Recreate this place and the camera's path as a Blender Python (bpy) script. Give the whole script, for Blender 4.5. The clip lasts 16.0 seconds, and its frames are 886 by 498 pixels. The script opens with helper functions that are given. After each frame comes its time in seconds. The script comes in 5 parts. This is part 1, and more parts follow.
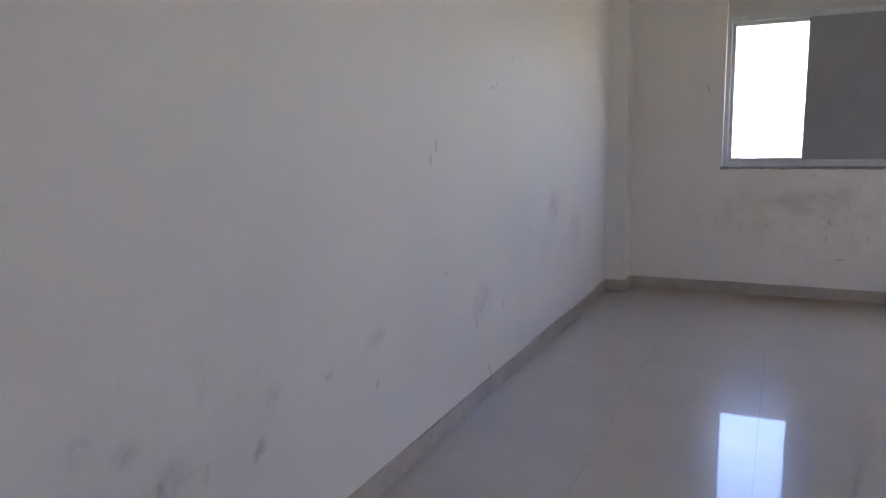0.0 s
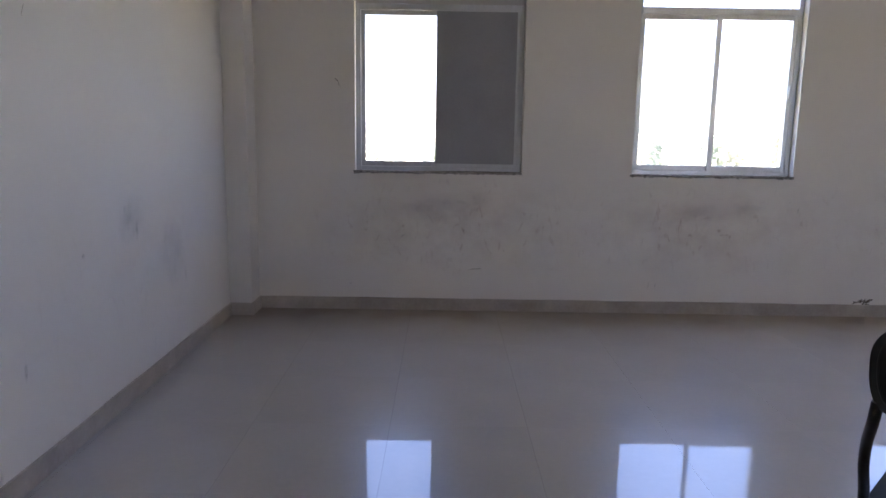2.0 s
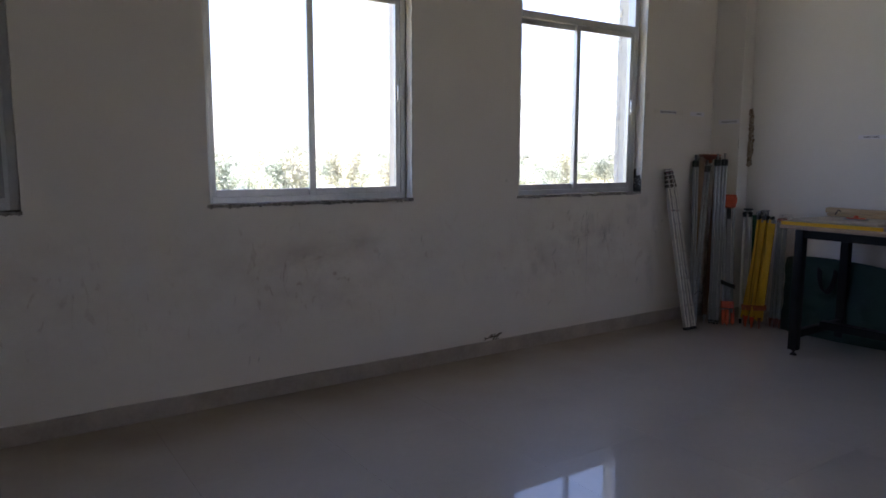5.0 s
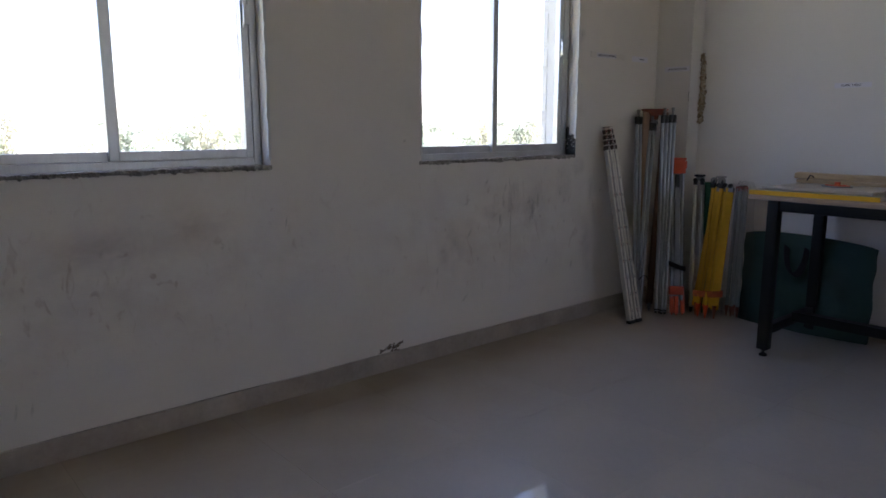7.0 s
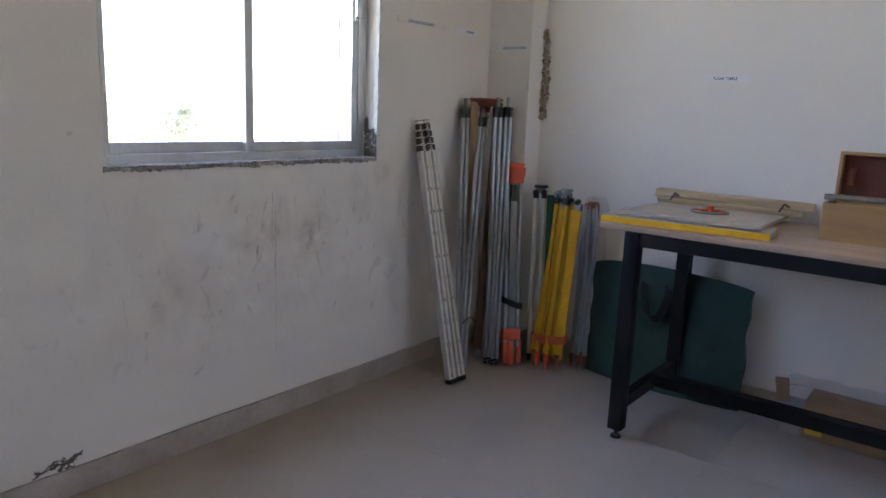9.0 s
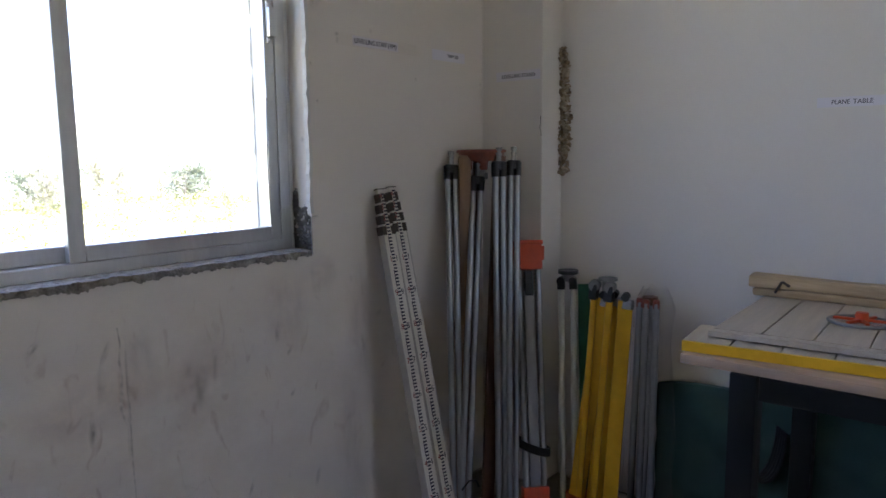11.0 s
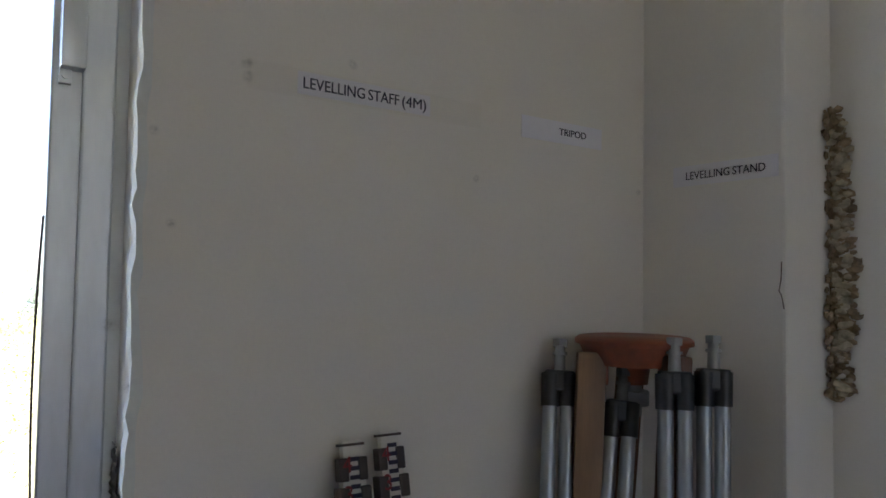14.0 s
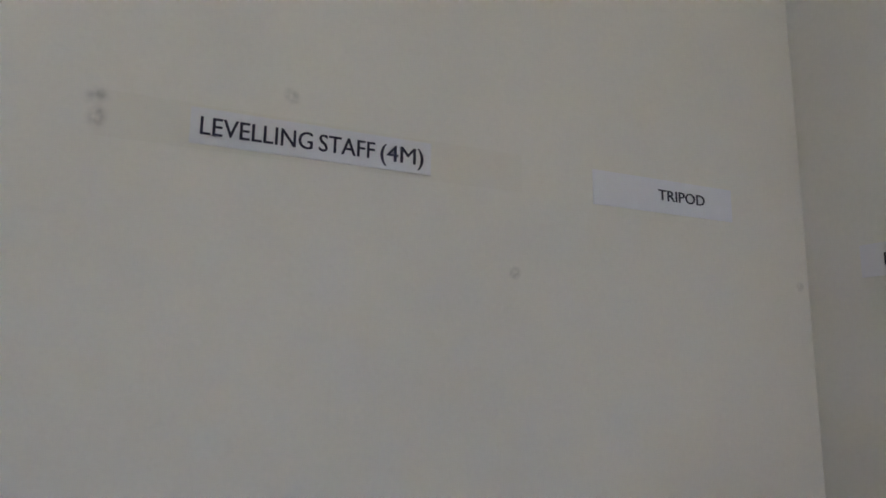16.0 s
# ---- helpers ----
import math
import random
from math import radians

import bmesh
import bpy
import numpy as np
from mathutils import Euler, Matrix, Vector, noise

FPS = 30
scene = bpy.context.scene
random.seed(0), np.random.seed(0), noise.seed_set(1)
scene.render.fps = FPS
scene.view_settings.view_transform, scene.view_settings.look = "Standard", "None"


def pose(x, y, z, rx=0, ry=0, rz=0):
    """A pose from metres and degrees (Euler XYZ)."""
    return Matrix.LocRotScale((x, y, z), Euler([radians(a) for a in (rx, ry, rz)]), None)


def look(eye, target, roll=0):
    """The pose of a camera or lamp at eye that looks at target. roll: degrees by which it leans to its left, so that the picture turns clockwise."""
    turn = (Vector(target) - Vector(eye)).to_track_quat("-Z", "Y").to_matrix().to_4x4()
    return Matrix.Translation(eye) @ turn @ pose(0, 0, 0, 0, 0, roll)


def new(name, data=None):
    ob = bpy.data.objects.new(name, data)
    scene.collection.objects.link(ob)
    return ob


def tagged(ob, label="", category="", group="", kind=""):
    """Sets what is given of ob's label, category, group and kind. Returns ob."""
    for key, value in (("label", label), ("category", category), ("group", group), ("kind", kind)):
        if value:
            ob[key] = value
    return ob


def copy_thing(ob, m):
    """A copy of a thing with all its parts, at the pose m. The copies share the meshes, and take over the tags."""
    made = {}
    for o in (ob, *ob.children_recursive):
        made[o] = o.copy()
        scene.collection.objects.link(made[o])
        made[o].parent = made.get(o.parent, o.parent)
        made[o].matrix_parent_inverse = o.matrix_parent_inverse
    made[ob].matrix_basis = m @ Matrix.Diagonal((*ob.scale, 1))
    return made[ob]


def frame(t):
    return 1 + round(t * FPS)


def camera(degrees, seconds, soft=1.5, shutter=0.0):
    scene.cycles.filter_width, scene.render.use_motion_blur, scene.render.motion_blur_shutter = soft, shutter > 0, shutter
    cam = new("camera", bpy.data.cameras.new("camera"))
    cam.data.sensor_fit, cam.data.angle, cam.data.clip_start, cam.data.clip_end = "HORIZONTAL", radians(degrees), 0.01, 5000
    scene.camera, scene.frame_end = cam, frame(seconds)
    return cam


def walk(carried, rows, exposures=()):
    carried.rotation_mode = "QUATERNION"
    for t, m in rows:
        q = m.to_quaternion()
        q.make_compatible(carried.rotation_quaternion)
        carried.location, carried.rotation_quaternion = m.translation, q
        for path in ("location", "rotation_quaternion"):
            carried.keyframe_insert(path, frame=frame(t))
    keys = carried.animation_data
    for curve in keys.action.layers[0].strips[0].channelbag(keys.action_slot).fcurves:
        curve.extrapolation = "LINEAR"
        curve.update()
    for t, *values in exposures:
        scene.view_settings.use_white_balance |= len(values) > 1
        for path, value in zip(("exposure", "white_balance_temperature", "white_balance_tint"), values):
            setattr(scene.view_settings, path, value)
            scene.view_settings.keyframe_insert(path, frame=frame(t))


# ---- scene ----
cam = camera(64.5, 16.0, 1.6)
PATH = [
    (0, (1.308, -6.009, 1.332), (0.444, -4.235, 1.004), -1.3),
    (0.5, (1.396, -5.78, 1.347), (0.657, -3.951, 1.015), -0.8),
    (1, (1.455, -5.537, 1.365), (1.035, -3.612, 1.025), 1.0),
    (1.5, (1.415, -5.293, 1.381), (1.313, -3.316, 1.095), 1.2),
    (2, (1.484, -5.011, 1.313), (1.486, -3.04, 0.975), 0.9),
    (2.5, (1.523, -4.733, 1.3), (1.693, -2.762, 1.006), 2.2),
    (3, (1.556, -4.466, 1.241), (2.051, -2.541, 1.012), 0.6),
    (3.5, (1.638, -4.249, 1.22), (2.275, -2.371, 0.958), 0.8),
    (4, (1.759, -4.0, 1.243), (2.446, -2.141, 0.977), 1.4),
    (4.5, (1.79, -3.704, 1.251), (2.764, -1.975, 1.007), 1.2),
    (7, (2.627, -2.649, 1.175), (3.909, -1.154, 0.826), -0.0),
    (7.5, (2.882, -2.475, 1.174), (4.281, -1.11, 0.75), 1.2),
    (8, (3.169, -2.367, 1.197), (4.71, -1.159, 0.794), 0.4),
    (8.2, (3.275, -2.267, 1.175), (4.839, -1.091, 0.759), 0.1),
    (8.5, (3.429, -2.2, 1.184), (4.978, -0.997, 0.796), 1.3),
    (8.7, (3.551, -2.163, 1.193), (5.101, -0.96, 0.803), 2.2),
    (10.8, (4.594, -1.534, 1.26), (6.12, -0.28, 0.95), 0.8),
    (11, (4.668, -1.487, 1.251), (6.204, -0.232, 0.989), -0.6),
    (11.5, (4.865, -1.314, 1.287), (6.432, -0.096, 1.035), 0.0),
    (12, (5.074, -1.222, 1.283), (6.589, 0.068, 1.082), 0.9),
    (12.5, (5.256, -1.074, 1.29), (6.741, 0.253, 1.103), 0.7),
    (13, (5.441, -0.946, 1.297), (6.915, 0.399, 1.16), -1.3),
    (13.5, (5.634, -0.879, 1.323), (6.883, 0.683, 1.344), 1.3),
    (14, (5.764, -0.767, 1.349), (6.917, 0.864, 1.437), 0.9),
    (14.5, (5.859, -0.653, 1.364), (6.979, 0.995, 1.538), -0.0),
    (15, (5.943, -0.613, 1.385), (7.026, 1.053, 1.607), 1.0),
    (15.5, (5.979, -0.596, 1.395), (7.001, 1.104, 1.654), 1.3),
    (16, (6.063, -0.513, 1.403), (6.869, 1.282, 1.761), 0.7),
]

# seconds, stops, kelvin, tint
EXPOSURES = [(0.0, 3.86, 6100, 28), (1.5, 3.60, 6080, 29), (2.5, 3.14, 6100, 29), (3.5, 2.58, 6100, 29), (4.5, 2.30, 6150, 28), (7.0, 2.62, 6180, 26),
             (7.8, 3.06, 6180, 26), (8.5, 3.68, 6180, 25), (11.0, 3.12, 6130, 25), (12.5, 2.52, 6120, 24), (13.5, 2.76, 6080, 22), (14.5, 3.34, 6010, 20), (15.0, 3.68, 5970, 20), (16.0, 3.84, 5940, 20)]
SKY, SUN = 0.13, 4.5
walk(cam, [(t, look(e, g, r)) for t, e, g, r in PATH], EXPOSURES)

# ---- world, sun ----
world = bpy.data.worlds.new("sky")
scene.world = world
world.use_nodes = True
wn = world.node_tree
sky = wn.nodes.new("ShaderNodeTexSky")
sky.sky_type, sky.sun_disc = "NISHITA", False
SUN_EL, SUN_AZ = radians(70), radians(168)
sky.sun_elevation, sky.sun_rotation = SUN_EL, SUN_AZ
sky.air_density, sky.dust_density, sky.ozone_density = 1.0, 1.5, 1.0
wn.links.new(sky.outputs[0], wn.nodes["Background"].inputs[0])
wn.nodes["Background"].inputs[1].default_value = SKY
sun_data = bpy.data.lights.new("sun", "SUN")
sun_data.energy, sun_data.angle, sun_data.color = SUN, radians(2), (1.0, 0.95, 0.88)
sun = new("sun", sun_data)
sun.matrix_world = look((40 * math.sin(SUN_AZ) * math.cos(SUN_EL), 40 * math.cos(SUN_AZ) * math.cos(SUN_EL), 40 * math.sin(SUN_EL)), (0, 0, 0))


# ---- materials ----
def mat(name, color, rough=0.6, metal=0.0, var=0.12, scale=6.0, fine=60.0, bump=0.15, depth=0.002, spec=0.5,
        tint=None, coat=0.0, rand=0.0, stretch=(1, 1, 1)):
    """Procedural surface: two scales of tone variation, roughness wear and fine relief."""
    m = bpy.data.materials.new(name)
    m.use_nodes = True
    nt = m.node_tree
    b = nt.nodes["Principled BSDF"]
    co = nt.nodes.new("ShaderNodeTexCoord")
    mp = nt.nodes.new("ShaderNodeMapping")
    mp.inputs["Scale"].default_value = stretch
    nt.links.new(co.outputs["Object"], mp.inputs[0])
    n1, n2 = nt.nodes.new("ShaderNodeTexNoise"), nt.nodes.new("ShaderNodeTexNoise")
    n1.inputs["Scale"].default_value, n1.inputs["Detail"].default_value = scale, 5
    n2.inputs["Scale"].default_value, n2.inputs["Detail"].default_value = fine, 3
    for n in (n1, n2):
        nt.links.new(mp.outputs[0], n.inputs["Vector"])
    add = nt.nodes.new("ShaderNodeMath")
    add.operation = "MULTIPLY_ADD"
    add.inputs[1].default_value = 0.35
    nt.links.new(n2.outputs[0], add.inputs[0])
    nt.links.new(n1.outputs[0], add.inputs[2])
    ramp = nt.nodes.new("ShaderNodeMix")
    ramp.data_type = "RGBA"
    dark = tint or tuple(c * (1 - 2 * var) for c in color)
    lite = tuple(min(1, c * (1 + var)) for c in color)
    ramp.inputs[6].default_value, ramp.inputs[7].default_value = (*dark, 1), (*lite, 1)
    rng = nt.nodes.new("ShaderNodeMapRange")
    rng.inputs[1].default_value, rng.inputs[2].default_value = 0.35, 0.95
    nt.links.new(add.outputs[0], rng.inputs[0])
    nt.links.new(rng.outputs[0], ramp.inputs[0])
    out = ramp.outputs[2]
    if rand:
        oi = nt.nodes.new("ShaderNodeObjectInfo")
        hv = nt.nodes.new("ShaderNodeHueSaturation")
        mr = nt.nodes.new("ShaderNodeMapRange")
        mr.inputs[3].default_value, mr.inputs[4].default_value = 1 - rand, 1 + rand
        nt.links.new(oi.outputs["Random"], mr.inputs[0])
        nt.links.new(mr.outputs[0], hv.inputs["Value"])
        nt.links.new(out, hv.inputs["Color"])
        out = hv.outputs[0]
    nt.links.new(out, b.inputs["Base Color"])
    rr = nt.nodes.new("ShaderNodeMapRange")
    rr.inputs[3].default_value, rr.inputs[4].default_value = max(0.02, rough * 0.8), min(1, rough * 1.2)
    nt.links.new(n1.outputs[0], rr.inputs[0])
    nt.links.new(rr.outputs[0], b.inputs["Roughness"])
    b.inputs["Metallic"].default_value = metal
    b.inputs["Specular IOR Level"].default_value = spec
    b.inputs["Coat Weight"].default_value = coat
    if bump:
        bp = nt.nodes.new("ShaderNodeBump")
        bp.inputs["Strength"].default_value, bp.inputs["Distance"].default_value = bump, depth
        nt.links.new(add.outputs[0], bp.inputs["Height"])
        nt.links.new(bp.outputs[0], b.inputs["Normal"])
    return m


def stained(m, along, centres, half, z0, z1, amount):
    """Adds grubby hand and chair stains to a wall paint, patchy, round the given stretches of the wall."""
    nt = m.node_tree
    b = nt.nodes["Principled BSDF"]
    base = b.inputs["Base Color"].links[0].from_socket
    co = nt.nodes.new("ShaderNodeTexCoord")
    sep = nt.nodes.new("ShaderNodeSeparateXYZ")
    nt.links.new(co.outputs["Object"], sep.inputs[0])

    def math_node(op, a, c=None, clamp=False):
        n = nt.nodes.new("ShaderNodeMath")
        n.operation, n.use_clamp = op, clamp
        for k, v in ((0, a), (1, c)):
            if v is None:
                continue
            if isinstance(v, (int, float)):
                n.inputs[k].default_value = v
            else:
                nt.links.new(v, n.inputs[k])
        return n.outputs[0]

    def bump_at(v, c, h):
        d = math_node("ABSOLUTE", math_node("SUBTRACT", v, c))
        return math_node("SUBTRACT", 1.0, math_node("DIVIDE", d, h), True)

    total = None
    for c in centres:
        one = bump_at(sep.outputs[along], c, half)
        total = one if total is None else math_node("MAXIMUM", total, one)
    band = bump_at(sep.outputs[2], (z0 + z1) / 2, (z1 - z0) / 2)
    area = math_node("MULTIPLY", math_node("POWER", total, 0.5), math_node("POWER", band, 0.6))
    cloud, speck = nt.nodes.new("ShaderNodeTexNoise"), nt.nodes.new("ShaderNodeTexNoise")
    cloud.inputs["Scale"].default_value, cloud.inputs["Detail"].default_value, cloud.inputs["Roughness"].default_value = 4.5, 8, 0.65
    speck.inputs["Scale"].default_value, speck.inputs["Detail"].default_value, speck.inputs["Distortion"].default_value = 17, 4, 1.5
    mp = nt.nodes.new("ShaderNodeMapping")
    mp.inputs["Scale"].default_value = (0.9, 0.9, 1.1)
    nt.links.new(co.outputs["Object"], mp.inputs[0])
    nt.links.new(mp.outputs[0], cloud.inputs["Vector"])
    ms = nt.nodes.new("ShaderNodeMapping")
    ms.inputs["Scale"].default_value = (1.0, 1.0, 0.45)
    nt.links.new(co.outputs["Object"], ms.inputs[0])
    nt.links.new(ms.outputs[0], speck.inputs["Vector"])
    c1 = nt.nodes.new("ShaderNodeMapRange")
    c1.inputs[1].default_value, c1.inputs[2].default_value = 0.42, 0.75
    nt.links.new(cloud.outputs[0], c1.inputs[0])
    c2 = nt.nodes.new("ShaderNodeMapRange")
    c2.inputs[1].default_value, c2.inputs[2].default_value = 0.61, 0.72
    nt.links.new(speck.outputs[0], c2.inputs[0])
    soil = math_node("MULTIPLY", area, math_node("ADD", math_node("MULTIPLY", c1.outputs[0], 0.75), math_node("MULTIPLY", c2.outputs[0], 0.85)))
    fac = math_node("MULTIPLY", soil, amount, True)
    mix = nt.nodes.new("ShaderNodeMix")
    mix.data_type = "RGBA"
    mix.inputs[7].default_value = (0.34, 0.22, 0.175, 1)
    nt.links.new(fac, mix.inputs[0])
    nt.links.new(base, mix.inputs[6])
    nt.links.new(mix.outputs[2], b.inputs["Base Color"])
    return m


PAINT = (0.80, 0.765, 0.73)
M_WALL = mat("wall_paint", PAINT, 0.55, var=0.035, scale=1.2, fine=220, bump=0.12, depth=0.0015, spec=0.3)
# same paint as the other walls, tinted warmer for bounced room light, plus stains
M_WALL_BOUNCE = stained(mat("window_wall_paint", (0.80, 0.755, 0.705), 0.6, var=0.035, scale=1.2, fine=220, bump=0.12, depth=0.0015, spec=0.25),
                        0, (1.55, 3.35, 5.35), 1.05, 0.25, 1.0, 0.48)
M_WALL_LEFT = stained(mat("left_wall_paint", PAINT, 0.5, var=0.03, scale=1.2, fine=220, bump=0.12, depth=0.0015, spec=0.35),
                      1, (-1.6, -4.9), 1.1, 0.05, 1.1, 0.12)
M_CEIL = mat("ceiling_paint", (0.84, 0.83, 0.81), 0.8, var=0.03, scale=1.5, fine=90)
M_TILE = mat("floor_tile", (0.46, 0.43, 0.41), 0.055, var=0.05, scale=2.2, fine=34, bump=0.0, rand=0.015)


def dusty(m, colour, amount):
    """Patchy film of brown dust on the floor in front of the window wall."""
    nt = m.node_tree
    b = nt.nodes["Principled BSDF"]
    base = b.inputs["Base Color"].links[0].from_socket
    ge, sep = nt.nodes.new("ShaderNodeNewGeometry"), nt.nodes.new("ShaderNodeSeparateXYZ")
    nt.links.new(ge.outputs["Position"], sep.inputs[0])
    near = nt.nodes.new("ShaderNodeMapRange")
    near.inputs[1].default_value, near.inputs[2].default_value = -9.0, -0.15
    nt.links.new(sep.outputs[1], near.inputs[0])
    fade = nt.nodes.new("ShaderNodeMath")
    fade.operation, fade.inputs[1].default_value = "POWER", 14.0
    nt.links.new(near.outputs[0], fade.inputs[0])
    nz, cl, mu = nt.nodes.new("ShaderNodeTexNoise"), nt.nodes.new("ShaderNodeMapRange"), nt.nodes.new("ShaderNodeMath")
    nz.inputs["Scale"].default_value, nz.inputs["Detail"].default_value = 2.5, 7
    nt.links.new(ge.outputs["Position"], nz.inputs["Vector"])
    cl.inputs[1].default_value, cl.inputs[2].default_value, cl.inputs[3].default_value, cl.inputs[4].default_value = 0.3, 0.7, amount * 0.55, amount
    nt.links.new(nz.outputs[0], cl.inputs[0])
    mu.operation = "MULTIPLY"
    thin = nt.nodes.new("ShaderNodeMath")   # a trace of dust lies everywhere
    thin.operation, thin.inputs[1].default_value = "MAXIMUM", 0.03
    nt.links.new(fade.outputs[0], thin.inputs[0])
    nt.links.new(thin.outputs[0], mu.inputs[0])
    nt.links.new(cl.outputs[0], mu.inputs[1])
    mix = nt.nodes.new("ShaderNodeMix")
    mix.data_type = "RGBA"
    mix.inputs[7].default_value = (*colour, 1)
    dull = nt.nodes.new("ShaderNodeMapRange")
    dull.inputs[1].default_value, dull.inputs[2].default_value, dull.inputs[3].default_value, dull.inputs[4].default_value = 0.0, 0.6, 1.0, 0.0
    nt.links.new(mu.outputs[0], dull.inputs[0])
    nt.links.new(dull.outputs[0], b.inputs["Coat Weight"])
    rgh = nt.nodes.new("ShaderNodeMapRange")
    rgh.inputs[1].default_value, rgh.inputs[2].default_value, rgh.inputs[3].default_value, rgh.inputs[4].default_value = 0.0, 0.6, b.inputs["Roughness"].default_value, 0.6
    nt.links.new(mu.outputs[0], rgh.inputs[0])
    nt.links.new(rgh.outputs[0], b.inputs["Roughness"])
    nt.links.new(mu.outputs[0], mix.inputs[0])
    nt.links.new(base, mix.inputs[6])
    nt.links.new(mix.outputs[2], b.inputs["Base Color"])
    return m


def polished(m, rough, coat_rough):
    """Polished glaze over a hazier body: a sharp reflection inside a soft one."""
    b = m.node_tree.nodes["Principled BSDF"]
    for l in list(b.inputs["Roughness"].links):
        m.node_tree.links.remove(l)
    b.inputs["Roughness"].default_value = rough
    b.inputs["Coat Weight"].default_value, b.inputs["Coat Roughness"].default_value = 1.0, coat_rough
    return m


polished(M_TILE, 0.27, 0.03)
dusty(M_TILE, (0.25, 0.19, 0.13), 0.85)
M_GROUT = mat("tile_grout", (0.13, 0.12, 0.11), 0.9, var=0.2, scale=9)
M_SKIRT = mat("skirting_tile", (0.46, 0.41, 0.36), 0.35, var=0.1, scale=5, fine=50, tint=(0.32, 0.27, 0.23))
M_ALU = mat("window_aluminium", (0.60, 0.61, 0.62), 0.38, 0.75, var=0.12, scale=7, fine=90, bump=0.05, stretch=(1, 1, 0.25))
M_TUBE = mat("tube_aluminium", (0.37, 0.39, 0.42), 0.36, 0.85, var=0.05, scale=5, fine=60, bump=0.0, stretch=(1, 1, 0.15))
M_DULLALU = mat("dull_aluminium", (0.30, 0.31, 0.33), 0.5, 0.5, var=0.06, scale=8, bump=0.0)
M_STEEL = mat("dull_steel", (0.30, 0.30, 0.30), 0.5, 0.7, var=0.15, scale=30)
M_PANEL = mat("grey_panel", (0.30, 0.30, 0.315), 0.5, var=0.07, scale=3, fine=70)
M_PANEL_TOP = mat("upper_panel", (0.55, 0.54, 0.51), 0.6, var=0.06, scale=2, fine=60)
M_CEMENT = mat("rough_cement", (0.36, 0.33, 0.295), 0.95, var=0.4, scale=45, fine=190, bump=0.9, depth=0.012)
M_DAMP = mat("damp_cement", (0.17, 0.155, 0.135), 0.95, var=0.4, scale=60, fine=220, bump=0.8, depth=0.008)
M_REVEAL = mat("reveal_plaster", (0.74, 0.74, 0.72), 0.8, var=0.06, scale=14, fine=120, bump=0.3)
M_BLACK = mat("black_plastic", (0.018, 0.018, 0.02), 0.4, var=0.2, scale=20)
M_DARKMETAL = mat("table_steel", (0.007, 0.0072, 0.008), 0.5, 0.0, var=0.25, scale=8, fine=60, spec=0.25)
M_RUBBER = mat("rubber", (0.015, 0.015, 0.015), 0.8, var=0.2, scale=30)
M_PLY = mat("plywood_top", (0.47, 0.33, 0.23), 0.5, var=0.14, scale=5, fine=40, stretch=(6, 0.6, 6))
M_BOARD = mat("drawing_board_wood", (0.50, 0.43, 0.35), 0.55, var=0.12, scale=5, fine=50, stretch=(0.7, 8, 8))
M_PALEWOOD = mat("pale_wood", (0.56, 0.43, 0.27), 0.6, var=0.2, scale=5, fine=45, tint=(0.30, 0.19, 0.09), stretch=(7, 0.5, 7))
M_YELLOW = mat("yellow_paint", (0.70, 0.39, 0.008), 0.5, var=0.12, scale=7, fine=50)
M_YELLOW_EDGE = mat("yellow_edge_paint", (0.80, 0.45, 0.012), 0.5, var=0.08, scale=12)
M_ORANGE = mat("orange_plastic", (0.66, 0.085, 0.022), 0.45, var=0.12, scale=12)
M_REDPLASTIC = mat("faded_red_plastic", (0.30, 0.07, 0.05), 0.45, var=0.15, scale=14)
M_HEAD = mat("red_brown_metal", (0.27, 0.07, 0.032), 0.5, var=0.25, scale=15, tint=(0.11, 0.045, 0.03))
M_BROWN = mat("brown_varnished_wood", (0.12, 0.048, 0.024), 0.45, var=0.2, scale=5, stretch=(8, 8, 0.5))
M_TAN = mat("tan_wood", (0.22, 0.13, 0.072), 0.5, var=0.18, scale=5, stretch=(8, 8, 0.5))
M_WHITE = mat("white_enamel", (0.70, 0.69, 0.64), 0.4, var=0.06, scale=8)
M_STAFF = mat("staff_white", (0.72, 0.68, 0.62), 0.5, var=0.08, scale=10)
M_STAFF_SIDE = mat("staff_side", (0.48, 0.45, 0.42), 0.45, 0.3, var=0.1, scale=10)
M_COLLAR = mat("staff_collar", (0.045, 0.028, 0.024), 0.45, var=0.25, scale=25)
M_GREEN = mat("green_enamel", (0.006, 0.10, 0.048), 0.45, var=0.15, scale=10)
M_BAG = mat("dark_green_canvas", (0.019, 0.058, 0.046), 0.75, var=0.25, scale=4, fine=400, bump=0.4)
M_STRAP = mat("webbing", (0.012, 0.012, 0.014), 0.85, var=0.2, scale=60)
M_BOX = mat("varnished_box_wood", (0.42, 0.25, 0.11), 0.45, var=0.12, scale=4, fine=40, stretch=(6, 0.8, 6))
M_LIDLINE = mat("maroon_lining", (0.16, 0.042, 0.024), 0.6, var=0.2, scale=9)
M_CARTON = mat("brown_cardboard", (0.36, 0.22, 0.12), 0.85, var=0.1, scale=6, fine=80)
M_PAPER = mat("paper", (0.79, 0.77, 0.83), 0.7, var=0.02, scale=10, bump=0.05)
M_INK = mat("ink", (0.02, 0.015, 0.05), 0.7, var=0.1, scale=30)
M_REDINK = mat("red_ink", (0.26, 0.02, 0.025), 0.7, var=0.1, scale=30)
M_DIRT = mat("scuff", (0.36, 0.305, 0.27), 0.95, var=0.3, scale=60)
M_SMUDGE = mat("pale_smudge", (0.65, 0.605, 0.565), 0.95, var=0.2, scale=60)
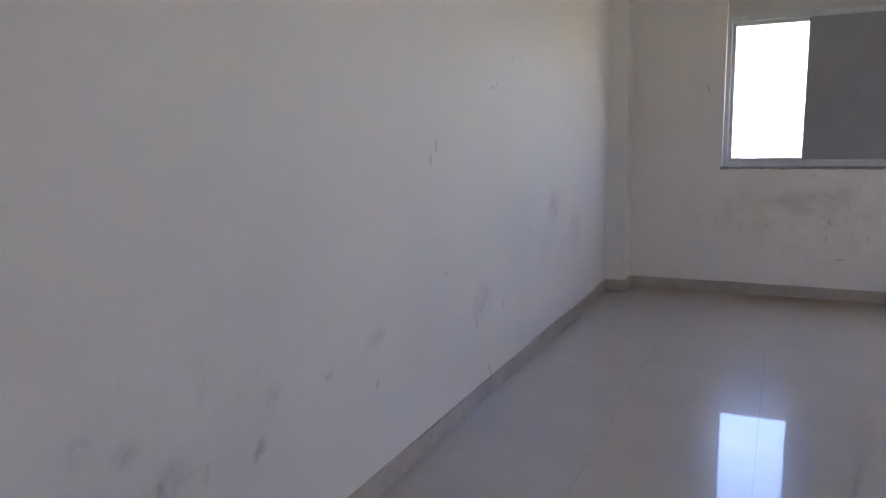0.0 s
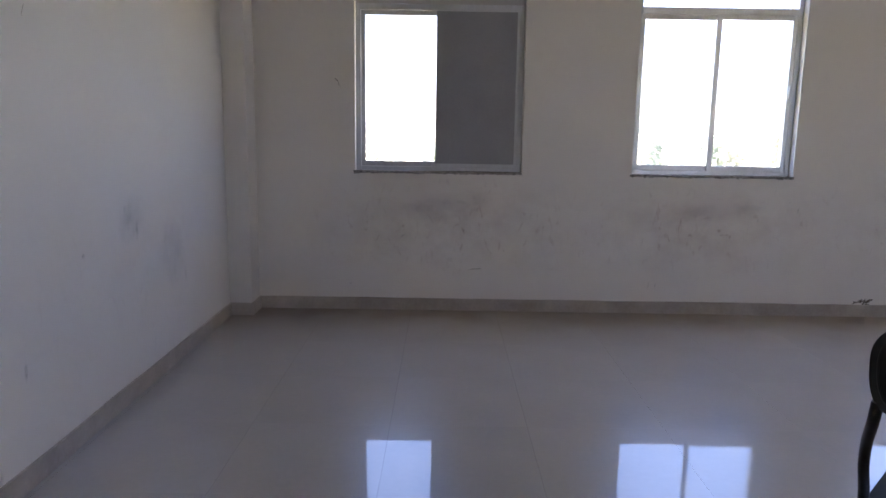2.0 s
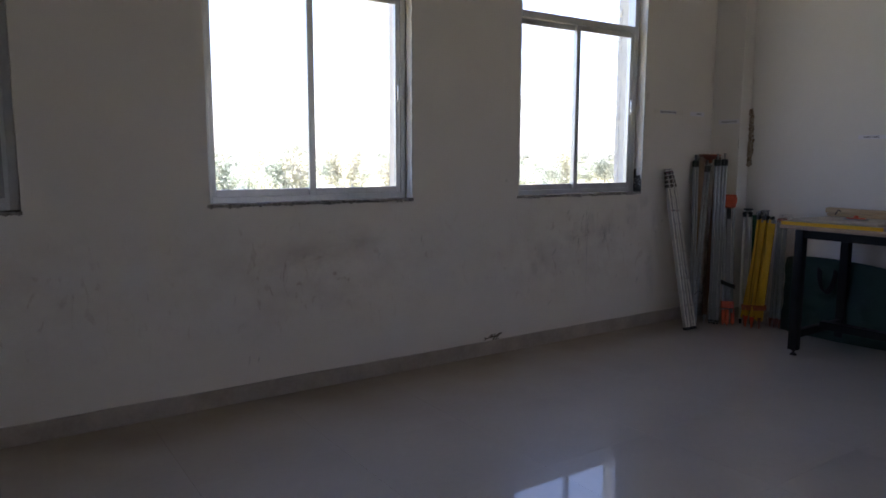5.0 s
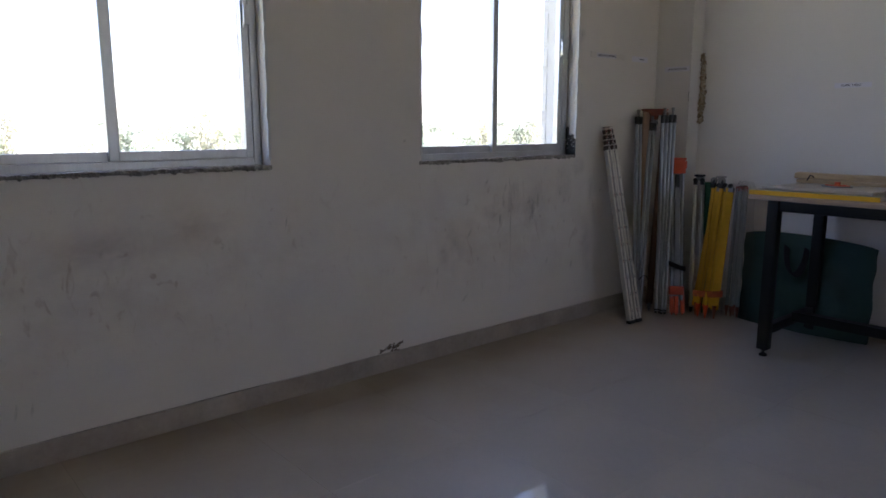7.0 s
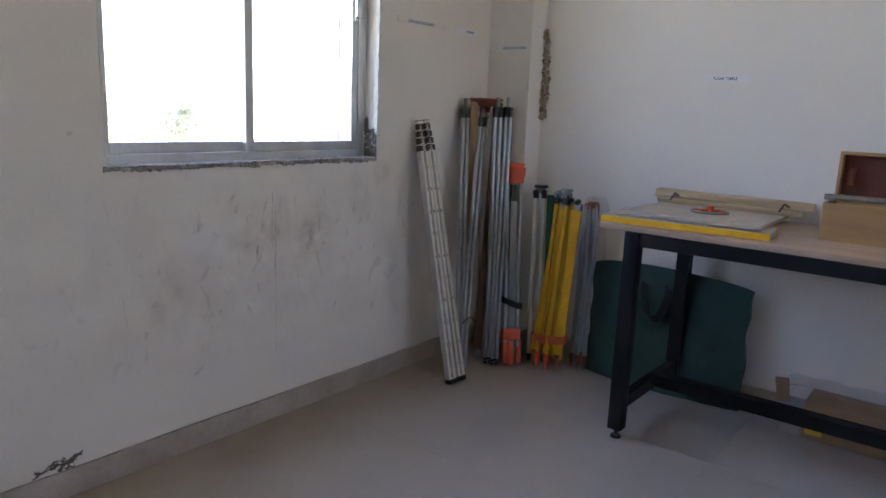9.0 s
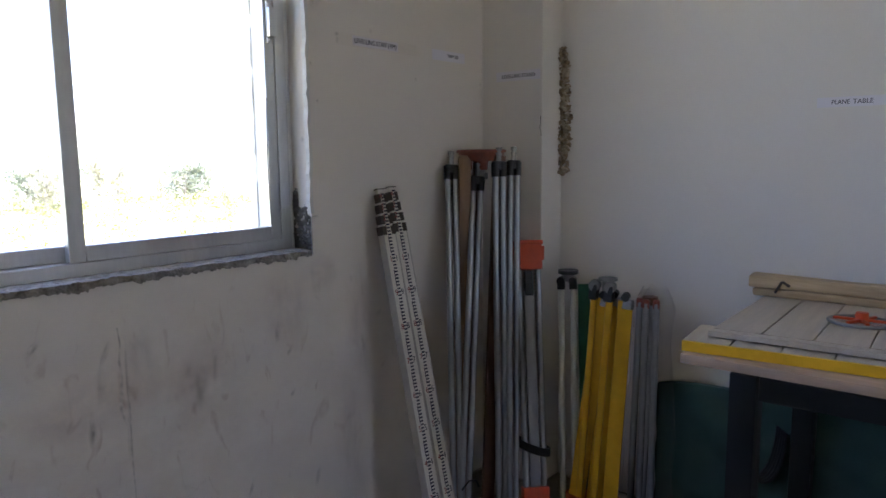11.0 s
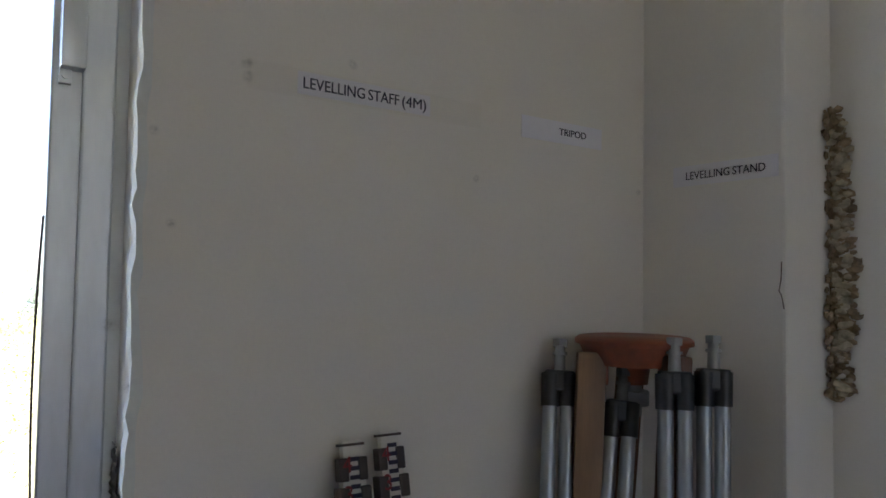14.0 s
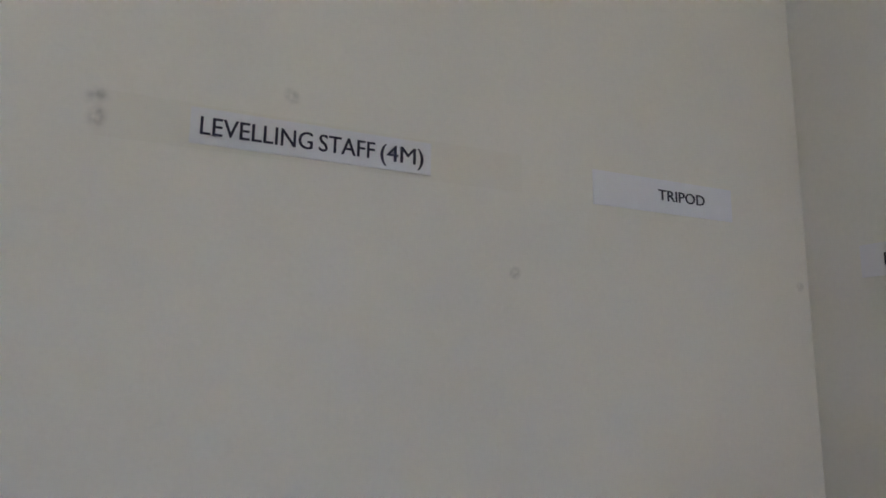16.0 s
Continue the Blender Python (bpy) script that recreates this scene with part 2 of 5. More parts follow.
M_CHIP = mat("dark_chip", (0.15, 0.115, 0.09), 0.95, var=0.4, scale=90)
M_SCAR = mat("broken_brick_plaster", (0.36, 0.27, 0.18), 0.95, var=0.45, scale=60, fine=200, bump=0.8, depth=0.006, tint=(0.05, 0.03, 0.018))
M_SCARLITE = mat("loose_plaster", (0.55, 0.47, 0.36), 0.95, var=0.3, scale=70)
M_STICKER = mat("yellow_sticker", (0.75, 0.52, 0.04), 0.5, var=0.05, scale=10)
M_MESHBACK = mat("black_mesh_fabric", (0.012, 0.012, 0.012), 0.8, var=0.2, scale=80)
M_GROUND = mat("scrub_ground", (0.27, 0.245, 0.13), 1.0, var=0.25, scale=0.15, fine=1.5, tint=(0.17, 0.18, 0.08), bump=0.5, depth=0.2)
# far tree leaves: haze and glare mixed into the colour, paler than foliage
M_LEAF_HAZED = mat("hazed_leaves", (0.43, 0.49, 0.39), 0.7, var=0.15, scale=0.6, fine=4, rand=0.3)
M_LEAFDRY_HAZED = mat("hazed_dry_leaves", (0.48, 0.48, 0.36), 0.8, var=0.15, scale=0.6, fine=4, rand=0.15)
M_SCRUB = mat("scrub_leaves", (0.29, 0.28, 0.10), 0.8, var=0.3, scale=0.25, fine=2, tint=(0.12, 0.17, 0.06))
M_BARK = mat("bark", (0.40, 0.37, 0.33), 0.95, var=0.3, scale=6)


def clear(name, tint=(1, 1, 1), rough=0.0, keep=0.9, bumpy=0.0):
    """Thin clear sheet: mostly see-through with a glossy skin."""
    m = bpy.data.materials.new(name)
    m.use_nodes = True
    nt = m.node_tree
    nt.nodes.remove(nt.nodes["Principled BSDF"])
    tr, gl, mx = nt.nodes.new("ShaderNodeBsdfTransparent"), nt.nodes.new("ShaderNodeBsdfGlossy"), nt.nodes.new("ShaderNodeMixShader")
    tr.inputs[0].default_value = (*tint, 1)
    gl.inputs["Roughness"].default_value = rough
    fr = nt.nodes.new("ShaderNodeLayerWeight")
    pw = nt.nodes.new("ShaderNodeMath")
    pw.operation, pw.inputs[1].default_value = "POWER", 4.5
    nt.links.new(fr.outputs["Facing"], pw.inputs[0])
    mul = nt.nodes.new("ShaderNodeMath")
    mul.operation, mul.use_clamp = "MULTIPLY_ADD", True
    mul.inputs[1].default_value, mul.inputs[2].default_value = 0.5, 1 - keep
    nt.links.new(pw.outputs[0], mul.inputs[0])
    nt.links.new(mul.outputs[0], mx.inputs[0])
    nt.links.new(tr.outputs[0], mx.inputs[1])
    nt.links.new(gl.outputs[0], mx.inputs[2])
    nt.links.new(mx.outputs[0], nt.nodes["Material Output"].inputs[0])
    if bumpy:
        nz, bp = nt.nodes.new("ShaderNodeTexNoise"), nt.nodes.new("ShaderNodeBump")
        nz.inputs["Scale"].default_value, nz.inputs["Detail"].default_value, nz.inputs["Distortion"].default_value = 14, 4, 1.2
        bp.inputs["Strength"].default_value, bp.inputs["Distance"].default_value = bumpy, 0.02
        nt.links.new(nz.outputs[0], bp.inputs["Height"])
        nt.links.new(bp.outputs[0], gl.inputs["Normal"])
    return m


M_GLASS = clear("window_glass", (0.985, 0.99, 0.988), 0.0, 0.98)
M_FILM = clear("plastic_film", (0.972, 0.968, 0.968), 0.08, 0.95, 1.0)
M_TAPE = clear("clear_tape", (0.993, 0.991, 0.986), 0.35, 0.995)


def rubbed(name, colour, amount, scale):
    """Dirt film: opaque in ragged patches at the heart of its sheet, clear at the rim."""
    m = bpy.data.materials.new(name)
    m.use_nodes = True
    nt = m.node_tree
    b = nt.nodes["Principled BSDF"]
    b.inputs["Base Color"].default_value, b.inputs["Roughness"].default_value = (*colour, 1), 0.9
    co, oi = nt.nodes.new("ShaderNodeTexCoord"), nt.nodes.new("ShaderNodeObjectInfo")
    gr = nt.nodes.new("ShaderNodeVectorMath")
    gr.operation, gr.inputs[1].default_value = "DISTANCE", (0.5, 0.5, 0)
    nt.links.new(co.outputs["UV"], gr.inputs[0])
    rim, nz, cl = nt.nodes.new("ShaderNodeMapRange"), nt.nodes.new("ShaderNodeTexNoise"), nt.nodes.new("ShaderNodeMapRange")
    rim.interpolation_type = "SMOOTHSTEP"
    rim.inputs[1].default_value, rim.inputs[2].default_value, rim.inputs[3].default_value, rim.inputs[4].default_value = 0.05, 0.48, 1.0, 0.0
    nt.links.new(gr.outputs["Value"], rim.inputs[0])
    nz.noise_dimensions = "4D"
    nz.inputs["Scale"].default_value, nz.inputs["Detail"].default_value, nz.inputs["Roughness"].default_value = scale, 6, 0.65
    far = nt.nodes.new("ShaderNodeMath")
    far.operation, far.inputs[1].default_value = "MULTIPLY", 40.0
    nt.links.new(oi.outputs["Random"], far.inputs[0])
    nt.links.new(far.outputs[0], nz.inputs["W"])
    nt.links.new(co.outputs["UV"], nz.inputs["Vector"])
    cl.inputs[1].default_value, cl.inputs[2].default_value, cl.inputs[4].default_value = 0.35, 0.68, amount
    nt.links.new(nz.outputs[0], cl.inputs[0])
    mu, tr, mx = nt.nodes.new("ShaderNodeMath"), nt.nodes.new("ShaderNodeBsdfTransparent"), nt.nodes.new("ShaderNodeMixShader")
    mu.operation = "MULTIPLY"
    nt.links.new(rim.outputs[0], mu.inputs[0])
    nt.links.new(cl.outputs[0], mu.inputs[1])
    nt.links.new(mu.outputs[0], mx.inputs[0])
    nt.links.new(tr.outputs[0], mx.inputs[1])
    nt.links.new(b.outputs[0], mx.inputs[2])
    nt.links.new(mx.outputs[0], nt.nodes["Material Output"].inputs[0])
    return m


M_RUB = rubbed("rubbed_dirt", (0.25, 0.19, 0.155), 0.40, 3.5)
M_RUBPALE = rubbed("faint_rubbed_dirt", (0.42, 0.37, 0.34), 0.24, 3.0)
M_RUBRED = rubbed("brick_red_rub", (0.40, 0.25, 0.19), 0.22, 3.5)


# ---- mesh helpers ----
def part(name, bm, material, parent=None, label="", smooth=False):
    """Links a bmesh as one mesh object, under a thing or a part."""
    me = bpy.data.meshes.new(name)
    bm.to_mesh(me)
    bm.free()
    me.materials.append(material)
    if smooth:
        me.shade_smooth()
        me.set_sharp_from_angle(angle=radians(40))
    ob = new(name, me)
    if parent is not None:
        ob.parent = parent
    if label:
        ob["label"] = label
    return ob


def thing(name, label, category, group="", at=None):
    ob = new(name)
    ob.empty_display_size = 0.05
    if at is not None:
        ob.matrix_world = at if isinstance(at, Matrix) else Matrix.Translation(at)
    return tagged(ob, label, category, group)


def box(bm, x0, x1, y0, y1, z0, z1, bevel=0.0, m=None):
    g = bmesh.ops.create_cube(bm, size=1.0)
    vs = g["verts"]
    bmesh.ops.scale(bm, vec=(x1 - x0, y1 - y0, z1 - z0), verts=vs)
    bmesh.ops.translate(bm, vec=((x0 + x1) / 2, (y0 + y1) / 2, (z0 + z1) / 2), verts=vs)
    if bevel:
        es = list({e for v in vs for e in v.link_edges})
        r = bmesh.ops.bevel(bm, geom=es, offset=bevel, segments=2, affect="EDGES", profile=0.6)
        vs = list({v for f in r["faces"] for v in f.verts} | {v for v in vs if v.is_valid})
    if m is not None:
        bmesh.ops.transform(bm, matrix=m, verts=vs)
    return bm


def new_box(*a, **k):
    return box(bmesh.new(), *a, **k)


def tube(bm, a, b, r0, r1=None, n=14, cap=True):
    a, b = Vector(a), Vector(b)
    d = b - a
    g = bmesh.ops.create_cone(bm, cap_ends=cap, segments=n, radius1=r0, radius2=r0 if r1 is None else r1, depth=d.length)
    m = Matrix.Translation((a + b) / 2) @ d.to_track_quat("Z", "Y").to_matrix().to_4x4()
    bmesh.ops.transform(bm, matrix=m, verts=g["verts"])
    return bm


def bar(bm, a, b, w, d, face=(0, -1, 0), bevel=0.002):
    """Flat bar from a to b, w wide across, d deep towards face."""
    a, b = Vector(a), Vector(b)
    z = (b - a).normalized()
    x = Vector(face).cross(z).normalized()
    y = z.cross(x)
    m = Matrix((x, y, z)).transposed().to_4x4()
    m.translation = a
    return box(bm, -w / 2, w / 2, -d / 2, d / 2, 0, (b - a).length, bevel, m)


def sweep(bm, pts, r, n=8):
    """Round cord along points."""
    pts = [Vector(p) for p in pts]
    rings = []
    for i, p in enumerate(pts):
        t = (pts[min(i + 1, len(pts) - 1)] - pts[max(i - 1, 0)]).normalized()
        u = t.orthogonal().normalized() if not rings else (last - t * last.dot(t)).normalized()
        last = u
        v = t.cross(u)
        rings.append([bm.verts.new(p + r * (math.cos(k * 2 * math.pi / n) * u + math.sin(k * 2 * math.pi / n) * v)) for k in range(n)])
    for a, b in zip(rings, rings[1:]):
        for k in range(n):
            bm.faces.new((a[k], a[(k + 1) % n], b[(k + 1) % n], b[k]))
    bm.faces.new(rings[0][::-1]), bm.faces.new(rings[-1])
    return bm


def rugged(bm, cuts=0, amp=0.003, scale=30.0):
    if cuts:
        bmesh.ops.subdivide_edges(bm, edges=bm.edges[:], cuts=cuts, use_grid_fill=True)
    for v in bm.verts:
        v.co += noise.noise_vector(v.co * scale) * amp
    return bm


def text_mesh(name, body, size, m, material, parent, squeeze=1.0, bold=0.0):
    """Lettering as a thin mesh in the plane of m, centred."""
    cu = bpy.data.curves.new(name, "FONT")
    cu.body, cu.size, cu.align_x, cu.align_y = body, size, "CENTER", "CENTER"
    cu.extrude, cu.resolution_u, cu.offset = 0.0002, 3, size * bold
    tmp = bpy.data.objects.new(name, cu)
    scene.collection.objects.link(tmp)
    me = bpy.data.meshes.new_from_object(tmp.evaluated_get(bpy.context.evaluated_depsgraph_get()))
    bpy.data.objects.remove(tmp)
    xs = [v.co.x for v in me.vertices]
    wide = max(xs) - min(xs)
    k = squeeze / wide if squeeze != 1.0 else 1.0
    me.transform(m @ Matrix.Diagonal((k, 1, 1, 1)))
    me.materials.clear()
    me.materials.append(material)
    ob = new(name, me)
    ob.parent = parent
    return ob


# ---- the room ----
XE, YB, H = 6.846, -7.1, 3.25
SILL, HEAD = 1.015, 2.72
WINDOWS = ((0.857, 2.037), (2.821, 3.970), (4.761, 5.911))
OPENINGS = WINDOWS[:2] + ((4.761, 5.924),)
TW = 0.262

wall_n = tagged(new("wall_north"), "cream painted plaster wall with three windows and grubby stains", "wall", kind="structure")
bm = bmesh.new()
xs = [-0.2] + [x for w in OPENINGS for x in w] + [XE + 0.2]
for x0, x1 in zip(xs[::2], xs[1::2]):
    box(bm, x0, x1, 0, TW, 0, H)
for x0, x1 in OPENINGS:
    box(bm, x0, x1, 0, TW, 0, (1.004 if x0 > 4.5 else SILL) - 0.018)
    box(bm, x0, x1, 0, TW, HEAD, H)
part("wall_face", bm, M_WALL_BOUNCE, wall_n)

wall_w = tagged(new("wall_west"), "cream painted plaster wall with scuffs and dirt marks", "wall", kind="structure")
part("wall_face", new_box(-0.2, 0, YB, 0, 0, H), M_WALL_LEFT, wall_w)
wall_e = tagged(new("wall_east"), "pale painted plaster wall with a broken plaster edge", "wall", kind="structure")
part("wall_face", new_box(XE, XE + 0.2, YB, 0, 0, H), M_WALL, wall_e)
# south wall is never in view; its opening is added to brighten the north wall
wall_s = tagged(new("wall_south"), "plain cream painted plaster wall with an added fill-light window, out of view", "wall", kind="structure")
SOUTH_FILL = ((4.8, 6.1),)
bm = bmesh.new()
xs = [-0.2] + [x for w in SOUTH_FILL for x in w] + [XE + 0.2]
for x0, x1 in zip(xs[::2], xs[1::2]):
    box(bm, x0, x1, YB - 0.2, YB, 0, H)
for x0, x1 in SOUTH_FILL:
    box(bm, x0, x1, YB - 0.2, YB, 0, 1.1)
    box(bm, x0, x1, YB - 0.2, YB, 2.5, H)
part("wall_face", bm, M_WALL, wall_s)
ceiling = part("ceiling", new_box(-0.2, XE + 0.2, YB - 0.2, TW, H, H + 0.15), M_CEIL)
tagged(ceiling, "plain white painted plaster ceiling", "ceiling", kind="structure")

PWX, PWY, PEX, PEY = 0.155, -0.218, 6.717, -0.245
pier_w = part("pillar_west", new_box(-0.05, PWX, PWY, 0.05, -0.03, H + 0.05, 0.005), M_WALL)
tagged(pier_w, "narrow cream plastered column in the room corner", "pillar", kind="structure")
pier_e = part("pillar_east", new_box(PEX, XE + 0.05, PEY, 0.05, -0.03, H + 0.05, 0.005), M_WALL)
tagged(pier_e, "narrow cream plastered column in the room corner", "pillar", kind="structure")

# skirting tiles, butted end to end round the walls
def skirting(name, x0, x1, y0, y1):
    bm = new_box(x0, x1, y0, y1, 0, 0.088)
    long = max(x1 - x0, y1 - y0)
    ax = 0 if x1 - x0 > y1 - y0 else 1
    n = max(1, int(long / 0.06))
    bmesh.ops.subdivide_edges(bm, edges=[e for e in bm.edges if abs((e.verts[0].co - e.verts[1].co)[ax]) > long * 0.9], cuts=n)
    for v in bm.verts:
        if v.co.z > 0.05:
            v.co.z += 0.004 * noise.noise(Vector((v.co.x * 2.3, v.co.y * 2.3, 1)))
    return tagged(part(name, bm, M_SKIRT), "dusty grey-beige tile skirting along the wall foot", "skirting", kind="structure")


T = 0.012
skirting("baseboard_north", PWX + T, PEX - T, -T, 0)
skirting("baseboard_west", 0, T, YB, PWY - T)
skirting("baseboard_pillar_west", 0, PWX + T, PWY - T, PWY)
skirting("baseboard_pillar_west_side", PWX, PWX + T, PWY, 0)
skirting("baseboard_pillar_east_side", PEX - T, PEX, PEY - T, 0)
skirting("baseboard_pillar_east", PEX, XE - T, PEY - T, PEY)
skirting("baseboard_east", XE - T, XE, YB, PEY)

# ---- windows ----
YF = 0.072          # room side of the frames


def bars(bm, x0, x1, z0, z1, w, y0, y1, bevel=0.003):
    """Rectangular frame of four bars."""
    box(bm, x0, x0 + w, y0, y1, z0, z1, bevel)
    box(bm, x1 - w, x1, y0, y1, z0, z1, bevel)
    box(bm, x0 + w, x1 - w, y0, y1, z0, z0 + w, bevel)
    box(bm, x0 + w, x1 - w, y0, y1, z1 - w, z1, bevel)
    return bm


def pane(x0, x1, z0, z1, y, parent):
    ob = part("pane", new_box(x0, x1, y - 0.002, y + 0.002, z0, z1), M_GLASS, parent)
    ob.visible_shadow = False
    return ob


def latch(x, z, parent):
    bm = new_box(x - 0.011, x + 0.014, YF - 0.012, YF + 0.008, z, z + 0.075, 0.003)
    for dz in (-0.008, 0.083):
        box(bm, x - 0.011, x + 0.001, YF - 0.002, YF + 0.006, z + dz - 0.008, z + dz + 0.008, 0.001)
        tube(bm, (x - 0.005, YF - 0.006, z + dz), (x - 0.005, YF, z + dz), 0.004, n=8)
    return part("latch", bm, M_ALU, parent, "aluminium sliding latch", True)


def window(name, x0, x1, sill_z, covered, label):
    w = tagged(new(name), label, "window", kind="structure")
    zt0, zt1 = 2.122, 2.168
    xm = (x0 + x1) / 2 + 0.004
    bm = bars(bmesh.new(), x0, x1, sill_z - 0.008, HEAD, 0.034, YF, YF + 0.065)
    part("window_frame", bm, M_ALU, w, "dull aluminium frame")
    part("transom", new_box(x0 + 0.03, x1 - 0.03, YF - 0.004, YF + 0.06, zt0, zt1, 0.003), M_ALU, w)
    left = part("sash", bars(bmesh.new(), x0 + 0.028, xm + 0.024, sill_z + 0.026, zt0 + 0.004, 0.036, YF + 0.032, YF + 0.054), M_ALU, w, "sliding aluminium sash")
    pane(x0 + 0.06, xm - 0.008, sill_z + 0.058, zt0 - 0.03, YF + 0.043, left)
    right = part("sash", bars(bmesh.new(), xm - 0.024, x1 - 0.028, sill_z + 0.026, zt0 + 0.004, 0.036, YF + 0.006, YF + 0.028), M_ALU, w, "sliding aluminium sash")
    if covered:
        part("panel", new_box(xm - 0.03, x1 - 0.052, YF - 0.004, YF + 0.004, sill_z + 0.05, zt0 - 0.006, 0.002), M_PANEL, right, "flat grey sheet panel")
        bm = new_box(x0 + 0.012, x1 - 0.004, YF - 0.018, YF - 0.008, zt1 - 0.008, HEAD - 0.01, 0.002)
        part("upper_panel", bm, M_PANEL_TOP, w, "grey sheet covering the upper light")
        bm = tube(bmesh.new(), (x1 - 0.075, YF - 0.010, 1.70), (x1 - 0.075, YF - 0.002, 1.70), 0.005, n=10)
        part("screw", bm, M_STEEL, right)
    else:
        pane(xm + 0.008, x1 - 0.06, sill_z + 0.058, zt0 - 0.03, YF + 0.017, right)
        pane(x0 + 0.028, x1 - 0.028, zt1 - 0.002, HEAD - 0.028, YF + 0.03, w)
        latch(x1 - 0.046, 1.568, right)
    # cement bed under the frame, with a ragged lip towards the room
    bed = new_box(x0, x1, 0.002, TW, sill_z - 0.020, sill_z - 0.007)
    bm = new_box(x0 - 0.012, x1 + 0.004, -0.005, YF + 0.03, sill_z - 0.019, sill_z - 0.003)
    bmesh.ops.subdivide_edges(bm, edges=[e for e in bm.edges if abs((e.verts[0].co - e.verts[1].co).x) > 0.5], cuts=260)
    bmesh.ops.subdivide_edges(bm, edges=[e for e in bm.edges if abs((e.verts[0].co - e.verts[1].co).z) > 0.015 or abs((e.verts[0].co - e.verts[1].co).y) > 0.05], cuts=5)
    for v in bm.verts:
        k = noise.noise(v.co * 12) * 0.004 + noise.noise(v.co * 60) * 0.005 + noise.noise(v.co * 170) * 0.004
        if v.co.z < sill_z - 0.0175:
            v.co.z += max(-0.012, min(0.011, k * 1.6))
        elif v.co.z > sill_z - 0.006:
            v.co.z += abs(k) * 0.7 - 0.001
        if v.co.y < 0.0:
            v.co.y += max(-0.004, k * 0.5)
    lip = part("window_sill", bm, M_CEMENT, w, "rough broken cement sill")
    part("cement_bed", bed, M_CEMENT, lip)
    return w


window("window_1", *WINDOWS[0], SILL, True, "aluminium sliding window with one half and the top covered by grey sheet")
window("window_2", *WINDOWS[1], SILL, False, "aluminium sliding window with a fixed top light and rough sill")
w3 = window("window_3", *WINDOWS[2], 1.004, False, "aluminium sliding window with a fixed top light and chipped reveal")
# frame and panes for the added fill-light opening behind the camera
for n_, (x0, x1) in enumerate(SOUTH_FILL):
    ws_ = tagged(new("window_%d" % (n_ + 4)), "added aluminium window out of view that lets in fill light", "window", kind="structure")
    bm = bars(bmesh.new(), x0, x1, 1.1, 2.5, 0.04, YB - 0.13, YB - 0.08)
    box(bm, (x0 + x1) / 2 - 0.025, (x0 + x1) / 2 + 0.025, YB - 0.13, YB - 0.08, 1.14, 2.46)
    part("window_frame", bm, M_ALU, ws_)
    pane(x0 + 0.03, (x0 + x1) / 2 - 0.02, 1.13, 2.47, YB - 0.105, ws_)
    pane((x0 + x1) / 2 + 0.02, x1 - 0.03, 1.13, 2.47, YB - 0.105, ws_)
part("mortar", new_box(5.911, 5.9245, YF + 0.004, YF + 0.06, 0.99, HEAD), M_REVEAL, w3, "white plaster fillet beside the frame")
# chipped cement patch and ragged plaster lip on the reveal
bm = bmesh.new()
bmesh.ops.create_grid(bm, x_segments=60, y_segments=110, size=0.5)
cut = []
for v in bm.verts:
    y, z = 0.001 + (v.co.x + 0.5) * 0.073, 0.985 + (v.co.y + 0.5) * 0.22
    edge = (1.163 if y > 0.05 else 1.121 if y > 0.012 else 1.09) + 0.014 * noise.noise(Vector((y * 70, z * 70, 4))) + 0.010 * noise.noise(Vector((y * 230, z * 230, 7)))
    hole = noise.noise(Vector((y * 90, z * 90, 2))) > 0.42 and z > 1.03
    v.co = Vector((5.9228 - 0.006 * (0.3 + abs(noise.noise(Vector((y * 110, z * 110, 1))))), y, z))
    if z > edge or hole:
        cut.append(v)
bmesh.ops.delete(bm, geom=cut, context="VERTS")
part("broken_patch", bm, M_DAMP, w3, "bare dark cement where the plaster has broken off")
# perished rubber gasket along the sliding sash
part("gasket", sweep(bmesh.new(), [(5.845 - 0.004 * math.sin(math.pi * k / 12), YF + 0.002, 1.07 + 0.34 * k / 12) for k in range(13)], 0.0014, 6), M_COLLAR, w3, "perished brown rubber gasket", True)
# added liner, whiter than the wall so the reveal looks lit by the sky
part("outer_reveal", new_box(5.9195, 5.9238, YF + 0.075, TW - 0.031, 0.99, HEAD), M_REVEAL, w3, "added outer reveal liner, whitened for the sky light on it")
bm = new_box(5.918, 5.930, TW - 0.03, TW + 0.004, 0.99, HEAD)
bmesh.ops.subdivide_edges(bm, edges=[e for e in bm.edges if abs((e.verts[0].co - e.verts[1].co).z) > 0.5], cuts=110)
for v in bm.verts:
    v.co.x += noise.noise(v.co * 24) * 0.006 + noise.noise(v.co * 80) * 0.005
part("outer_edge", bm, M_REVEAL, w3, "ragged white plaster on the outer edge")
for (x, z0, z1, sgn) in ((5.924, 1.10, HEAD, 1), (4.761, 1.03, HEAD, -1), (3.970, 1.03, HEAD, 1)):
    bm = new_box(x - 0.005, x + 0.005, -0.003, 0.012, z0, z1)
    bmesh.ops.subdivide_edges(bm, edges=[e for e in bm.edges if abs((e.verts[0].co - e.verts[1].co).z) > 0.5], cuts=90)
    for v in bm.verts:
        k = noise.noise(v.co * 22) * 0.004 + noise.noise(v.co * 70) * 0.0045
        v.co.x += sgn * k
        v.co.y += abs(k) * 0.3
    part("plaster_edge", bm, M_REVEAL, wall_n, "ragged white plaster edge")

